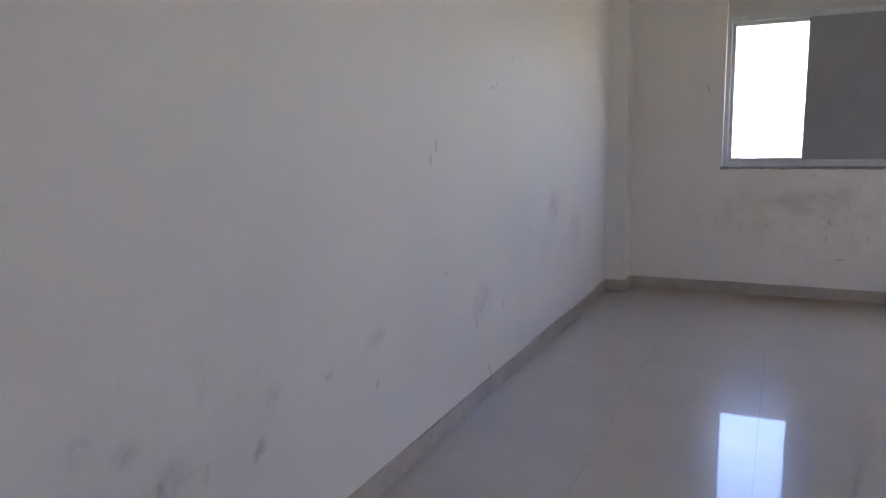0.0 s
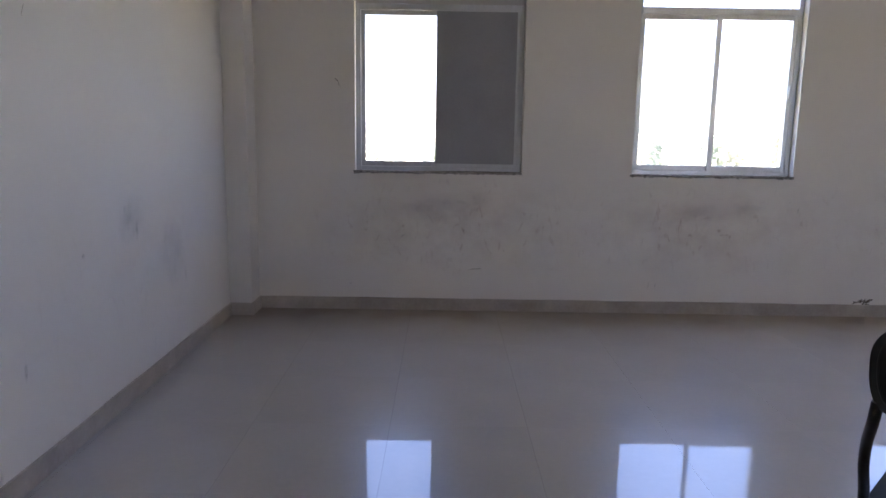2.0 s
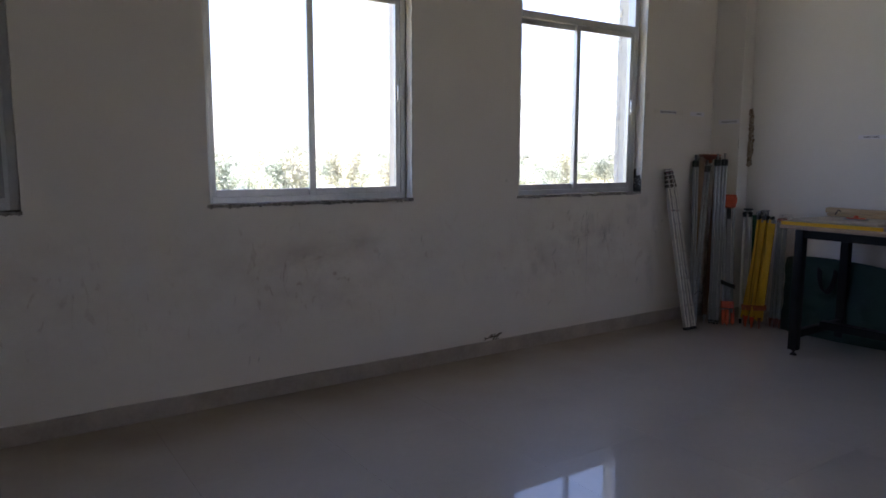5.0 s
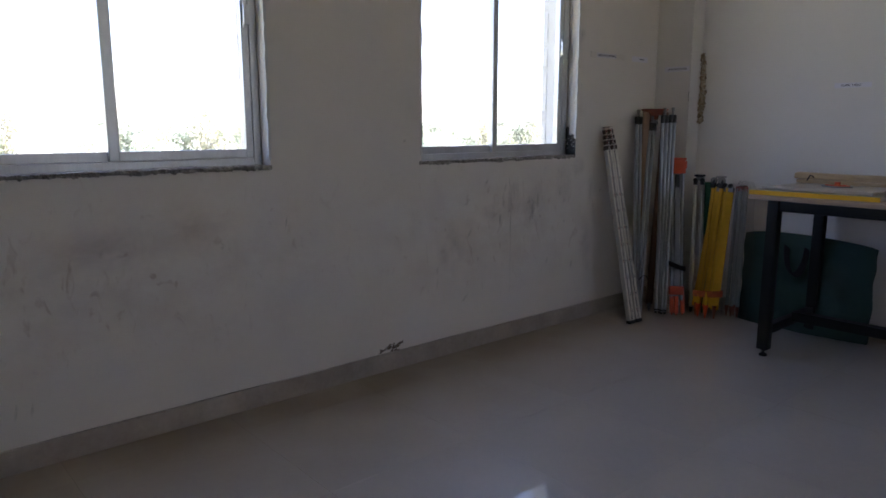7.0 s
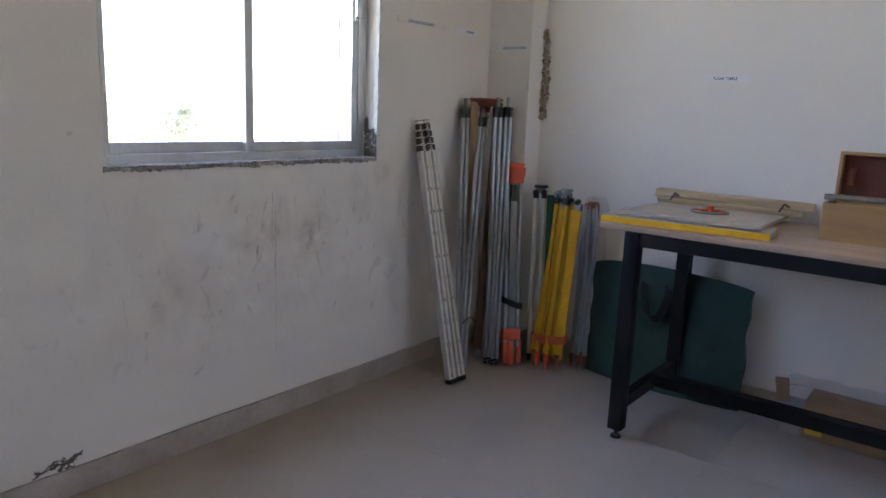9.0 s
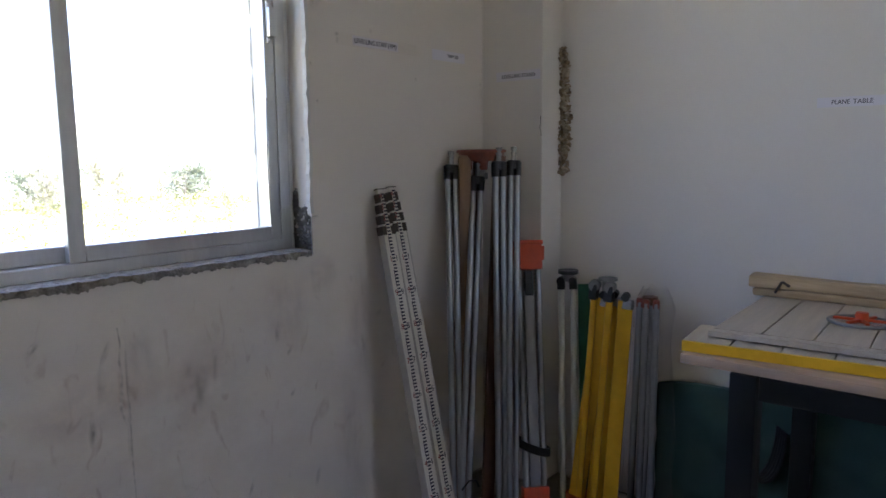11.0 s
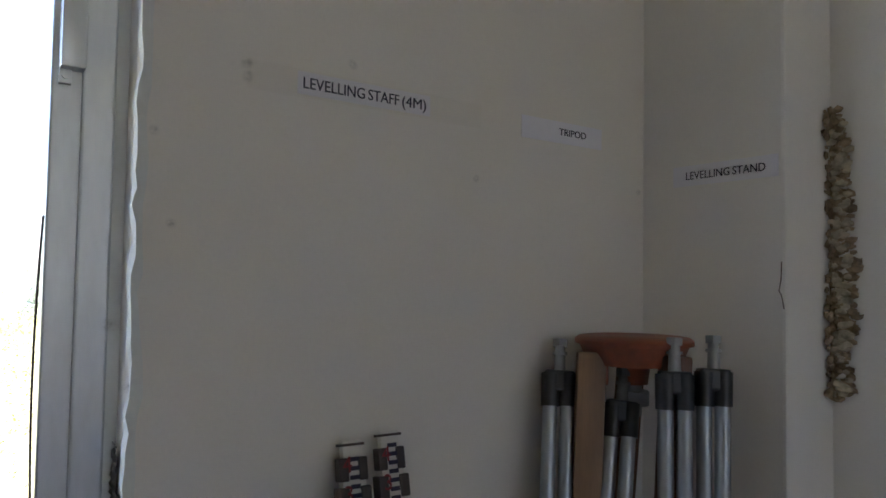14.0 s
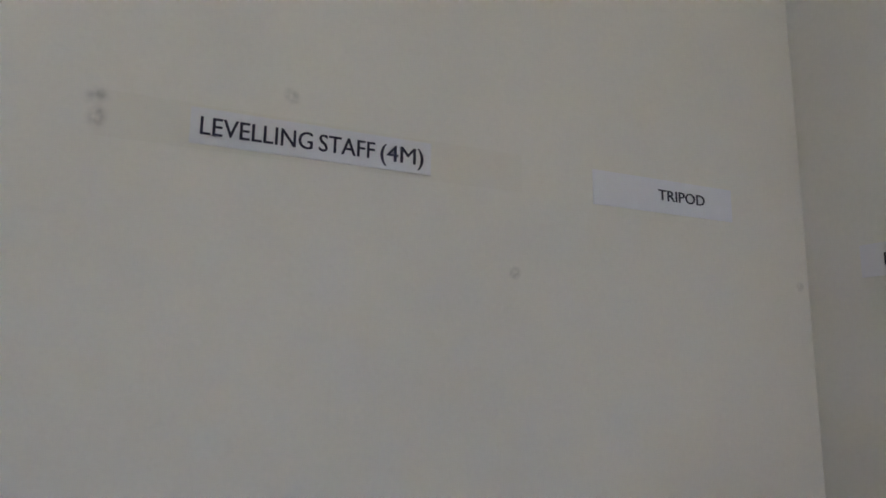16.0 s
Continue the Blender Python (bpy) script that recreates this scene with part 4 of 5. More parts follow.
# ---- aluminium twin-tube tripod legs ----
def twin_leg(foot, top, side, label, stud=True, wire=False):
    foot, top, side = Vector(foot), Vector(top), Vector(side)
    s = thing("tripod_leg", label, "tripod leg", "aluminium legs stacked in the corner", foot)
    d = top - foot
    u = d.normalized()
    for sg, spread in ((-1, 0.0122), (1, 0.0122)):
        a, b = side * sg * 0.0112, d + side * sg * spread
        part("tube", tube(bmesh.new(), a + u * 0.015, b - u * 0.03, 0.0100, 0.0102, 16), M_TUBE, s, smooth=True)
        part("foot_tip", tube(bmesh.new(), a, a + u * 0.03, 0.006, 0.0125, 12), M_RUBBER, s, smooth=True)
        part("sleeve", tube(bmesh.new(), b - u * 0.042, b + u * 0.004, 0.0128, 0.0134, 16), M_BLACK, s, "black plastic sleeve", True)
    part("bridge", bar(bmesh.new(), d - u * 0.022, d + u * 0.008, 0.042, 0.022, (-0.6, -0.8, 0), 0.004), M_BLACK, s)
    if stud:
        bm = tube(bmesh.new(), d + u * 0.008, d + u * 0.042, 0.0085, 0.007, 12)
        tube(bm, d + u * 0.042, d + u * 0.052, 0.0115, 0.0115, 6)
        tube(bm, d + u * 0.030, d + u * 0.034, 0.0105, 0.0105, 12)
        part("stud_bolt", bm, M_STEEL, s, "worn steel bolt", True)
    if wire:
        p = d * 0.2
        part("clip", sweep(bmesh.new(), [p + side * -0.028 + Vector((0, -0.02, 0)), p + side * -0.01 + Vector((0, -0.026, 0.03)), p + side * 0.012 + Vector((0, -0.026, 0.028)), p + side * 0.026 + Vector((0, -0.02, 0.005))], 0.003), M_BLACK, s)
    return s


AL = "silver aluminium twin-tube tripod leg with black sleeves standing in the corner"
twin_leg((6.245, -0.247, 0), (6.481, -0.044, 1.215), (0.8, -0.6, 0), AL)
twin_leg((6.240, -0.266, 0), (6.544, -0.103, 1.176), (0.8, -0.6, 0), "shorter silver aluminium twin-tube tripod leg leaning on the wooden tripod", True, True)
twin_leg((6.459, -0.263, 0), (6.557, -0.181, 1.225), (0.8, -0.6, 0), AL)
twin_leg((6.463, -0.300, 0), (6.615, -0.200, 1.227), (0.8, -0.6, 0), AL)

# ---- wooden tripod with red-brown head ----
wt = thing("wooden_tripod", "folded wooden tripod with a red-brown round head", "tripod", at=(6.575, -0.098, 0))
bm = tube(bmesh.new(), (0, 0, 1.234), (0, 0, 1.262), 0.066, 0.077, 40)
tube(bm, (0, 0, 1.262), (0, 0, 1.268), 0.083, 0.083, 40)
tube(bm, (0, 0, 1.268), (0, 0, 1.272), 0.083, 0.078, 40)
tube(bm, (0, 0, 1.205), (0, 0, 1.234), 0.020, 0.024, 24)
part("head", bm, M_HEAD, wt, "red-brown painted metal head plate", True)
part("clamp_screw", tube(tube(bmesh.new(), (0, 0, 1.16), (0, 0, 1.222), 0.012, 0.012, 12), (0, 0, 1.175), (0, 0, 1.195), 0.022, 0.022, 12), M_STEEL, wt, smooth=True)
for (tx, ty, fx, fy, mm) in ((-0.072, 0.014, -0.17, -0.03, M_TAN), (-0.002, -0.074, -0.12, -0.105, M_BROWN), (0.055, 0.048, -0.10, 0.03, M_BROWN)):
    bm = bar(bmesh.new(), (fx, fy, 0.05), (tx, ty, 1.252), 0.040, 0.022, (-0.6, -0.8, 0), 0.005)
    leg = part("leg", bm, mm, wt, "varnished wooden leg", True)
    part("hinge", bar(bmesh.new(), (tx * 0.86, ty * 0.86, 1.205), (tx * 0.86, ty * 0.86, 1.240), 0.030, 0.020, (-0.6, -0.8, 0), 0.006), M_HEAD, leg, smooth=True)
    part("shoe", tube(bmesh.new(), (fx, fy, 0.0), (fx, fy, 0.06), 0.004, 0.016, 10), M_STEEL, leg, smooth=True)

# ---- aluminium tripod with orange clamps ----
def orange_tripod():
    t = thing("aluminium_tripod", "folded aluminium tripod with orange plastic clamps and a black strap", "tripod", at=(6.512, -0.363, 0))
    lean = Vector((0.155, 0.140, 0.9))
    side = Vector((0.74, -0.67, 0)).normalized()
    o = Vector((0, 0, 0))
    for k in (-1, 1):
        a, b = o + side * k * 0.030 + lean * 0.1, lean + side * k * 0.034
        part("tube", tube(bmesh.new(), a, b, 0.0105, n=16), M_TUBE, t, smooth=True)
    part("inner_leg", bar(bmesh.new(), o + lean * 0.06, lean * 0.89, 0.036, 0.016, (-0.67, -0.74, 0), 0.004), M_DULLALU, t, "flat aluminium inner leg", True)
    part("clamp", bar(bmesh.new(), lean * 0.87, lean * 0.96, 0.03, 0.02, (-0.67, -0.74, 0), 0.004), M_BLACK, t)
    part("rear_tube", tube(bmesh.new(), o + Vector((0.03, 0.06, 0.1)), lean * 0.93 + Vector((0.02, 0.03, 0)), 0.0105, n=14), M_TUBE, t, smooth=True)
    bm = bar(bmesh.new(), lean * 0.965, lean * 1.058, 0.092, 0.044, (-0.67, -0.74, 0), 0.007)
    head = part("head", bm, M_ORANGE, t, "orange plastic head clamp", True)
    bm = bar(bmesh.new(), lean * 1.055, lean * 1.072, 0.098, 0.050, (-0.67, -0.74, 0), 0.005)
    part("cap", bm, M_ORANGE, head, smooth=True)
    bm = bar(bmesh.new(), lean * 0.998 + side * 0.047, lean * 1.05 + side * 0.050, 0.012, 0.03, (-0.67, -0.74, 0), 0.003)
    part("lever", bm, M_ORANGE, head, smooth=True)
    bm = bmesh.new()
    for z in (0.30,):
        c = lean * (z / 0.9)
        ring = []
        for q in range(25):
            an = q * 2 * math.pi / 24
            ring.append(c + side * 0.052 * math.cos(an) + Vector((-0.67, -0.74, 0)) * 0.036 * math.sin(an) + Vector((0, 0, 0.02 * math.cos(an) * -1)))
        for w in range(-2, 3):
            sweep(bm, [p + Vector((0, 0, w * 0.0055)) for p in ring], 0.0036, 6)
    part("strap", bm, M_STRAP, t, "black webbing strap")
    part("lower_clamp", bar(bmesh.new(), lean * 0.135, lean * 0.195, 0.088, 0.042, (-0.67, -0.74, 0), 0.006), M_ORANGE, t, "orange plastic clamp", True)
    for k, dx in ((-1, 0.0), (0.4, -0.02), (1.2, 0.01)):
        b = o + side * k * 0.028 + Vector((dx, 0, 0))
        bm = bar(bmesh.new(), b + Vector((0, 0, 0.012)), b + lean * 0.13, 0.024, 0.02, (-0.67, -0.74, 0), 0.004)
        tube(bm, b, b + Vector((0, 0, 0.02)), 0.003, 0.009, 8)
        part("foot", bm, M_ORANGE, t, "orange plastic foot", True)
    return t


orange_tripod()

# ---- white and green stand ----
ws = thing("instrument_stand", "folded stand with white tubes, a green leg and black cap", "tripod", at=(6.66, -0.40, 0))
for x0, y0, x1, y1 in ((-0.015, 0.015, 0.073, 0.085), (-0.005, -0.025, 0.098, 0.053)):
    a, b = Vector((x0, y0, 0)), Vector((x1, y1, 0.812))
    u = (b - a).normalized()
    part("tube", tube(bmesh.new(), a + u * 0.03, b, 0.0105, n=14), M_WHITE, ws, "white enamelled tube", True)
    part("sleeve", tube(bmesh.new(), b - u * 0.012, b + u * 0.026, 0.0135, n=14), M_BLACK, ws, smooth=True)
    part("knuckle", tube(bmesh.new(), b + u * 0.018 + Vector((-0.016, -0.006, 0)), b + u * 0.018 + Vector((0.012, 0.005, 0)), 0.0135, n=16), M_BLACK, ws, smooth=True)
    part("foot_tip", tube(bmesh.new(), a, a + u * 0.035, 0.006, 0.012, 10), M_RUBBER, ws, smooth=True)
part("green_leg", bar(bmesh.new(), (0.025, -0.055, 0.0), (0.110, 0.020, 0.82), 0.040, 0.018, (-0.8, -0.6, 0), 0.004), M_GREEN, ws, "green painted flat leg", True)
part("head", tube(bmesh.new(), (0.100, 0.074, 0.826), (0.100, 0.074, 0.852), 0.016, 0.024, 24), M_STEEL, ws, smooth=True)
part("cap", tube(bmesh.new(), (0.100, 0.074, 0.852), (0.100, 0.074, 0.864), 0.034, 0.034, 24), M_BLACK, ws, "black plastic cap", True)

# ---- yellow wooden tripod ----
yt = thing("yellow_tripod", "folded yellow painted wooden tripod tied with an orange strap", "tripod", at=(6.595, -0.520, 0))
for (y0, y1, x, w, rnd_leg, tz) in ((0.052, 0.030, -0.012, 0.020, True, 0.845), (0.0, -0.026, -0.018, 0.022, True, 0.845), (0.075, 0.005, 0.004, 0.052, False, 0.80),
                                    (-0.045, -0.068, 0.006, 0.046, False, 0.80), (0.02, -0.02, 0.028, 0.05, False, 0.80)):
    xt, y1 = x + 0.085, y1 + 0.018
    if rnd_leg:
        bm = bar(bmesh.new(), (x, y0, 0.07), (xt, y1, tz - 0.03), w, 0.024, (-1, -0.4, 0), 0.006)
    else:
        bm = bar(bmesh.new(), (x, y0, 0.06), (xt, y1, tz), w, 0.020, (-1, -0.4, 0), 0.004)
    leg = part("leg", bm, M_YELLOW, yt, smooth=True)
    if rnd_leg:
        part("knuckle", tube(bmesh.new(), (xt - 0.014, y1 - 0.005, tz - 0.004), (xt + 0.02, y1 + 0.006, tz - 0.004), 0.018, n=16), M_STEEL, leg, "dull metal hinge knuckle", True)
        part("ferrule", bar(bmesh.new(), (xt - 0.005, y1 + 0.001, tz - 0.05), (xt, y1, tz), w + 0.006, 0.028, (-1, 0, 0), 0.004), M_BLACK, leg, smooth=True)
    else:
        part("ferrule", bar(bmesh.new(), (xt - 0.0048, y1 + (y0 - y1) * 0.035, tz - 0.026), (xt, y1, tz + 0.004), w + 0.003, 0.023, (-1, 0, 0), 0.003), M_STEEL, leg, "dull metal ferrule", True)
        part("knuckle", tube(bmesh.new(), (xt - 0.016, y1 - 0.005, tz + 0.012), (xt + 0.016, y1 + 0.005, tz + 0.012), 0.013, n=16), M_BLACK, leg, "dark hinge knuckle", True)
    part("foot", tube(bmesh.new(), (x, y0 * 1.0, 0.0), (x, y0, 0.085), 0.004, 0.017, 10), M_ORANGE if rnd_leg else M_HEAD, leg, "rusty orange spike foot", True)
bm = tube(bmesh.new(), (0.092, 0.012, 0.858), (0.092, 0.012, 0.866), 0.031, 0.029, 28)
tube(bm, (0.092, 0.012, 0.822), (0.092, 0.012, 0.858), 0.018, 0.018, 20)
part("head", bm, M_STEEL, yt, "dull metal head plate", True)
bm = bmesh.new()
ring = []
for q in range(33):
    an = q * 2 * math.pi / 32
    ring.append(Vector((0.018 + 0.036 * math.sin(an), 0.012 + 0.094 * math.cos(an), 0.150 - 0.012 * math.cos(an))))
for w in range(-3, 4):
    sweep(bm, [p + Vector((0, 0, w * 0.0056)) for p in ring], 0.0036, 6)
part("strap", bm, mat("faded_orange_webbing", (0.42, 0.10, 0.03), 0.8, var=0.2, scale=40), yt, "faded orange tie strap")

# ---- aluminium tripod in a plastic bag ----
pt = thing("bagged_tripod", "aluminium tripod wrapped in a clear plastic bag beside the yellow tripod", "tripod", at=(6.715, -0.640, 0))
for y0, y1, x in ((0.045, 0.028, -0.02), (0.012, 0.004, -0.028), (-0.022, -0.024, -0.018), (0.02, 0.0, 0.018)):
    part("tube", tube(bmesh.new(), (x, y0, 0.07), (x, y1, 0.80), 0.0105, n=12), M_TUBE, pt, smooth=True)
    part("foot", tube(bmesh.new(), (x, y0, 0.012), (x, y0, 0.08), 0.004, 0.013, 8), M_HEAD, pt, smooth=True)
for x, y in ((-0.02, 0.028), (-0.028, 0.004), (-0.018, -0.024)):
    part("clamp", bar(bmesh.new(), (x, y, 0.782), (x, y, 0.812), 0.020, 0.018, (-1, -0.3, 0), 0.005), M_REDPLASTIC, pt, "faded red plastic clamp", True)
part("head", tube(tube(bmesh.new(), (0, 0.004, 0.79), (0, 0.004, 0.812), 0.014, 0.014, 20), (0, 0.004, 0.808), (0, 0.004, 0.816), 0.024, 0.024, 20), M_BROWN, pt, "dull red head plate", True)
bm = bmesh.new()
rings = []
NR, NS = 26, 34
for i in range(NR):
    f = i / (NR - 1)
    z = 0.008 + 0.838 * f
    wy, wx = 0.066 + 0.012 * math.sin(5 * f) + 0.012 * (1 - f), 0.054 + 0.008 * math.sin(7 * f + 1)
    if f > 0.93:
        wy, wx = wy * (1 - 0.5 * (f - 0.93) / 0.07), wx * (1 - 0.6 * (f - 0.93) / 0.07)
    row = []
    for k in range(NS):
        an = 2 * math.pi * k / NS
        p = Vector((wx * math.cos(an), wy * math.sin(an) - 0.02 * max(0, f - 0.8) * 5 * (math.sin(an) < -0.3), z))
        q = noise.noise_vector(Vector((math.cos(an) * 2.2, math.sin(an) * 2.2, f * 7)))
        p += Vector((q.x, q.y, 0)) * 0.017 + Vector((0, 0, 0.02 * q.z * f))
        p.z = max(0.003, p.z)
        row.append(bm.verts.new(p))
    rings.append(row)
for a, b in zip(rings, rings[1:]):
    for k in range(NS):
        bm.faces.new((a[k], a[(k + 1) % NS], b[(k + 1) % NS], b[k]))
part("plastic_bag", bm, M_FILM, pt, "crinkled clear plastic bag", True)

# ---- dark green canvas bag behind the table ----
bag = thing("canvas_bag", "dark green canvas carry bag leaning on the wall under the table", "bag", at=(6.775, -1.01, 0))
bm = bmesh.new()
NU, NV = 54, 40
grid = {}
for s_ in (0, 1):
    for i in range(NU + 1):
        for j in range(NV + 1):
            u, v = i / NU, j / NV
            y = 0.36 - 0.72 * u
            top = 0.535 + 0.02 * math.sin(3.1 * u + 0.4) - 0.012 * (abs(u - 0.5) * 2) ** 8
            z = 0.004 + (top - 0.004) * v
            y += 0.012 * noise.noise(Vector((v * 4, 3.1, u))) * (1 if i in (0, NU) else 0) * 2
            edge = min(1, 5 * min(u, 1 - u)) * min(1, 4 * (1 - v)) ** 0.5
            half = 0.012 + 0.028 * edge * (1.25 - 0.6 * v)
            lump = (0.018 * noise.noise(Vector((u * 4.5, v * 3.5, 2.0 + s_))) + 0.010 * noise.noise(Vector((u * 13 + v * 5, v * 9 - u * 4, 6.0 + s_)))) * edge
            lean_x = 0.035 * v - 0.035
            grid[s_, i, j] = bm.verts.new((lean_x + (1 if s_ else -1) * half * (0.6 if s_ else 1) + (0 if s_ else lump), y, z))
for s_ in (0, 1):
    for i in range(NU):
        for j in range(NV):
            q = (grid[s_, i, j], grid[s_, i + 1, j], grid[s_, i + 1, j + 1], grid[s_, i, j + 1])
            bm.faces.new(q if s_ else q[::-1])
for i in range(NU):
    for j in (0, NV):
        bm.faces.new((grid[0, i, j], grid[0, i + 1, j], grid[1, i + 1, j], grid[1, i, j]))
for j in range(NV):
    for i in (0, NU):
        bm.faces.new((grid[0, i, j], grid[0, i, j + 1], grid[1, i, j + 1], grid[1, i, j]))
bmesh.ops.recalc_face_normals(bm, faces=bm.faces)
part("bag_body", bm, M_BAG, bag, smooth=True)
bm = bmesh.new()
arch = []
for k in range(17):
    an = math.pi * k / 16
    arch.append(Vector((-0.062 - 0.012 * math.sin(an), 0.035 + 0.055 * math.cos(an), 0.485 - 0.155 * math.sin(an))))
for w in range(-2, 3):
    sweep(bm, [p + Vector((0, 0, 0)) + Vector((0, w * 0.006, w * 0.004)) for p in arch], 0.004, 6)
part("handle", bm, M_STRAP, bag, "black webbing handle loop", True)

# ---- steel work table ----
table = thing("work_table", "black steel frame work table with a plywood top and adjustable feet", "table", at=(6.43, -1.84, 0))
X0, X1, Y0, Y1 = -0.300, 0.375, 0.89, -0.91
part("tabletop", new_box(X0, X1, Y1, Y0, 0.803, 0.824, 0.003), M_PLY, table, "pinkish plywood top", True)
for x in (-0.28, 0.29):
    for y in (0.757, -0.80):
        leg = part("leg", new_box(x - 0.027, x + 0.027, y - 0.027, y + 0.027, 0.036, 0.803, 0.004), M_DARKMETAL, table, smooth=True)
        bm = tube(bmesh.new(), (x, y, 0.012), (x, y, 0.038), 0.006, n=10)
        tube(bm, (x, y, 0.0), (x, y, 0.009), 0.021, 0.019, 16)
        tube(bm, (x, y, 0.009), (x, y, 0.016), 0.019, 0.008, 16)
        tube(bm, (x, y, 0.024), (x, y, 0.032), 0.011, 0.011, 6)
        part("levelling_foot", bm, M_RUBBER, leg, "black screw foot", True)
for x in (-0.28, 0.29):
    part("apron", new_box(x - 0.02, x + 0.02, -0.771, 0.728, 0.752, 0.802, 0.003), M_DARKMETAL, table)
for y in (0.757, -0.80):
    part("apron", new_box(-0.251, 0.261, y - 0.02, y + 0.02, 0.752, 0.802, 0.003), M_DARKMETAL, table)
    part("stretcher", new_box(-0.251, 0.261, y - 0.02, y + 0.02, 0.114, 0.162, 0.003), M_DARKMETAL, table)
part("stretcher", new_box(-0.03, 0.03, -0.778, 0.735, 0.142, 0.192, 0.003), M_DARKMETAL, table)

# ---- drawing boards, alidade beam, compass ----
def board(name, label, at, turn, dx, dy, thick, grooves, edge, tip=0.0):
    """Plane-table board: battens side by side, with dark joints."""
    m = Matrix.Translation(at) @ Matrix.Rotation(radians(turn), 4, "Z") @ Matrix.Rotation(radians(tip), 4, "Y")
    t = thing(name, label, "drawing board", at=m)
    n = grooves
    for k in range(n):
        y1, y0 = -dy * k / n, -dy * (k + 1) / n
        bm = new_box(0.006 if edge else 0.0, dx, y0 + 0.0012, y1 - (0.0012 if k else 0), 0, thick, 0.0015)
        part("batten", bm, M_BOARD, t)
    if tip:
        part("cleat", new_box(dx - 0.10, dx - 0.04, -dy + 0.05, -0.06, -0.0145, -0.0005, 0.002), M_PALEWOOD, t, "wooden cleat under the board")
    if not edge:
        part("front_strip", new_box(-0.030, -0.0012, -dy - 0.004, 0.004, 0.0, thick - 0.001, 0.002), M_BOARD, t, "plain pale front strip")
    if edge:
        part("edge_strip", new_box(-0.002, 0.0055, -dy, 0, -0.0, thick - 0.0005, 0.001), M_YELLOW_EDGE, t, "bright yellow painted edge")
    return t


board("drawing_board", "large pale wooden plane-table board with a yellow painted edge", (6.152, -0.945, 0.825), 5.5, 0.17, 0.585, 0.023, 6, True)
board("drawing_board", "weathered plane-table board lying on a larger board", (6.235, -0.985, 0.8512), 3.0, 0.54, 0.50, 0.014, 5, False, 1.5)
cw = thing("compass_dial", "clear round dial with red spokes lying on the board", "dial", at=pose(6.50, -1.233, 0.8592, 0, 1.5, 0))
bm = bmesh.new()
sweep(bm, [(0.068 * math.cos(a * math.pi / 18), 0.068 * math.sin(a * math.pi / 18), 0.004) for a in range(37)], 0.004, 8)
part("rim", bm, M_STEEL, cw, smooth=True)
part("plate", tube(bmesh.new(), (0, 0, 0.0005), (0, 0, 0.004), 0.066, n=32), M_FILM, cw, "clear plastic disc")
bm = bmesh.new()
for a in (20, 95, 160):
    c, s_ = math.cos(radians(a)), math.sin(radians(a))
    bar(bm, (-0.058 * c, -0.058 * s_, 0.0085), (0.058 * c, 0.058 * s_, 0.0085), 0.008, 0.006, (0, 0, 1), 0.001)
part("spoke", bm, M_ORANGE, cw, "red plastic spokes")
part("knob", tube(bmesh.new(), (0, 0, 0.004), (0, 0, 0.026), 0.015, 0.013, 16), M_ORANGE, cw, "red plastic knob", True)

beam = thing("wooden_beam", "bleached wooden beam with metal brackets lying on the boards", "beam", at=(6.765, -0.915, 0.8530))
for z0, z1, o, ln in ((0.0, 0.022, 0.012, 0.60), (0.023, 0.056, 0.0, 0.635)):
    bm = new_box(-0.03, 0.03, -ln, -o, z0, z1, 0.007)
    rugged(bm, 4, 0.0035, 24)
    part("plank", bm, M_PALEWOOD, beam, "bleached knotty wood", True)
for y in (-0.085, -0.525):
    bm = bmesh.new()
    bar(bm, (-0.035, y + 0.012, 0.012), (-0.037, y - 0.006, 0.046), 0.007, 0.003, (-1, 0, 0), 0.0008)
    bar(bm, (-0.037, y - 0.006, 0.046), (-0.035, y - 0.026, 0.034), 0.007, 0.003, (-1, 0, 0), 0.0008)
    part("bracket", bm, M_COLLAR, beam, "bent dark metal bracket")

# ---- open wooden instrument box ----
ib = thing("instrument_box", "varnished wooden instrument box with its lid standing open", "box", at=(6.40, -1.635, 0.8245))
BX, BY, BZ, W = 0.215, 0.372, 0.128, 0.012
part("front", new_box(0, W, -BY, 0, 0, BZ, 0.002), M_BOX, ib)
part("back", new_box(BX - W, BX, -BY, 0, 0, BZ, 0.002), M_BOX, ib)
part("side", new_box(W, BX - W, -W, 0, 0, BZ, 0.002), M_BOX, ib)
part("side", new_box(W, BX - W, -BY, -BY + W, 0, BZ, 0.002), M_BOX, ib)
part("bottom", new_box(W, BX - W, -BY + W, -W, 0, 0.01), M_BOX, ib)
lid = part("lid", new_box(BX + 0.033, BX + 0.042, -BY, 0, BZ + 0.002, BZ + 0.168, 0.002), M_LIDLINE, ib, "open lid with maroon inside")
bm = new_box(BX - 0.016, BX + 0.033, -0.011, 0, BZ + 0.002, BZ + 0.168, 0.002)
box(bm, BX - 0.016, BX + 0.033, -BY, -BY + 0.011, BZ + 0.002, BZ + 0.168, 0.002)
box(bm, BX - 0.016, BX + 0.033, -BY + 0.011, -0.011, BZ + 0.157, BZ + 0.168, 0.002)
box(bm, BX - 0.016, BX + 0.033, -BY + 0.011, -0.011, BZ + 0.002, BZ + 0.012, 0.002)
part("rim", bm, M_BOX, lid)
part("block", new_box(BX + 0.004, BX + 0.032, -0.05, -0.03, BZ + 0.05, BZ + 0.11, 0.003), M_LIDLINE, lid)
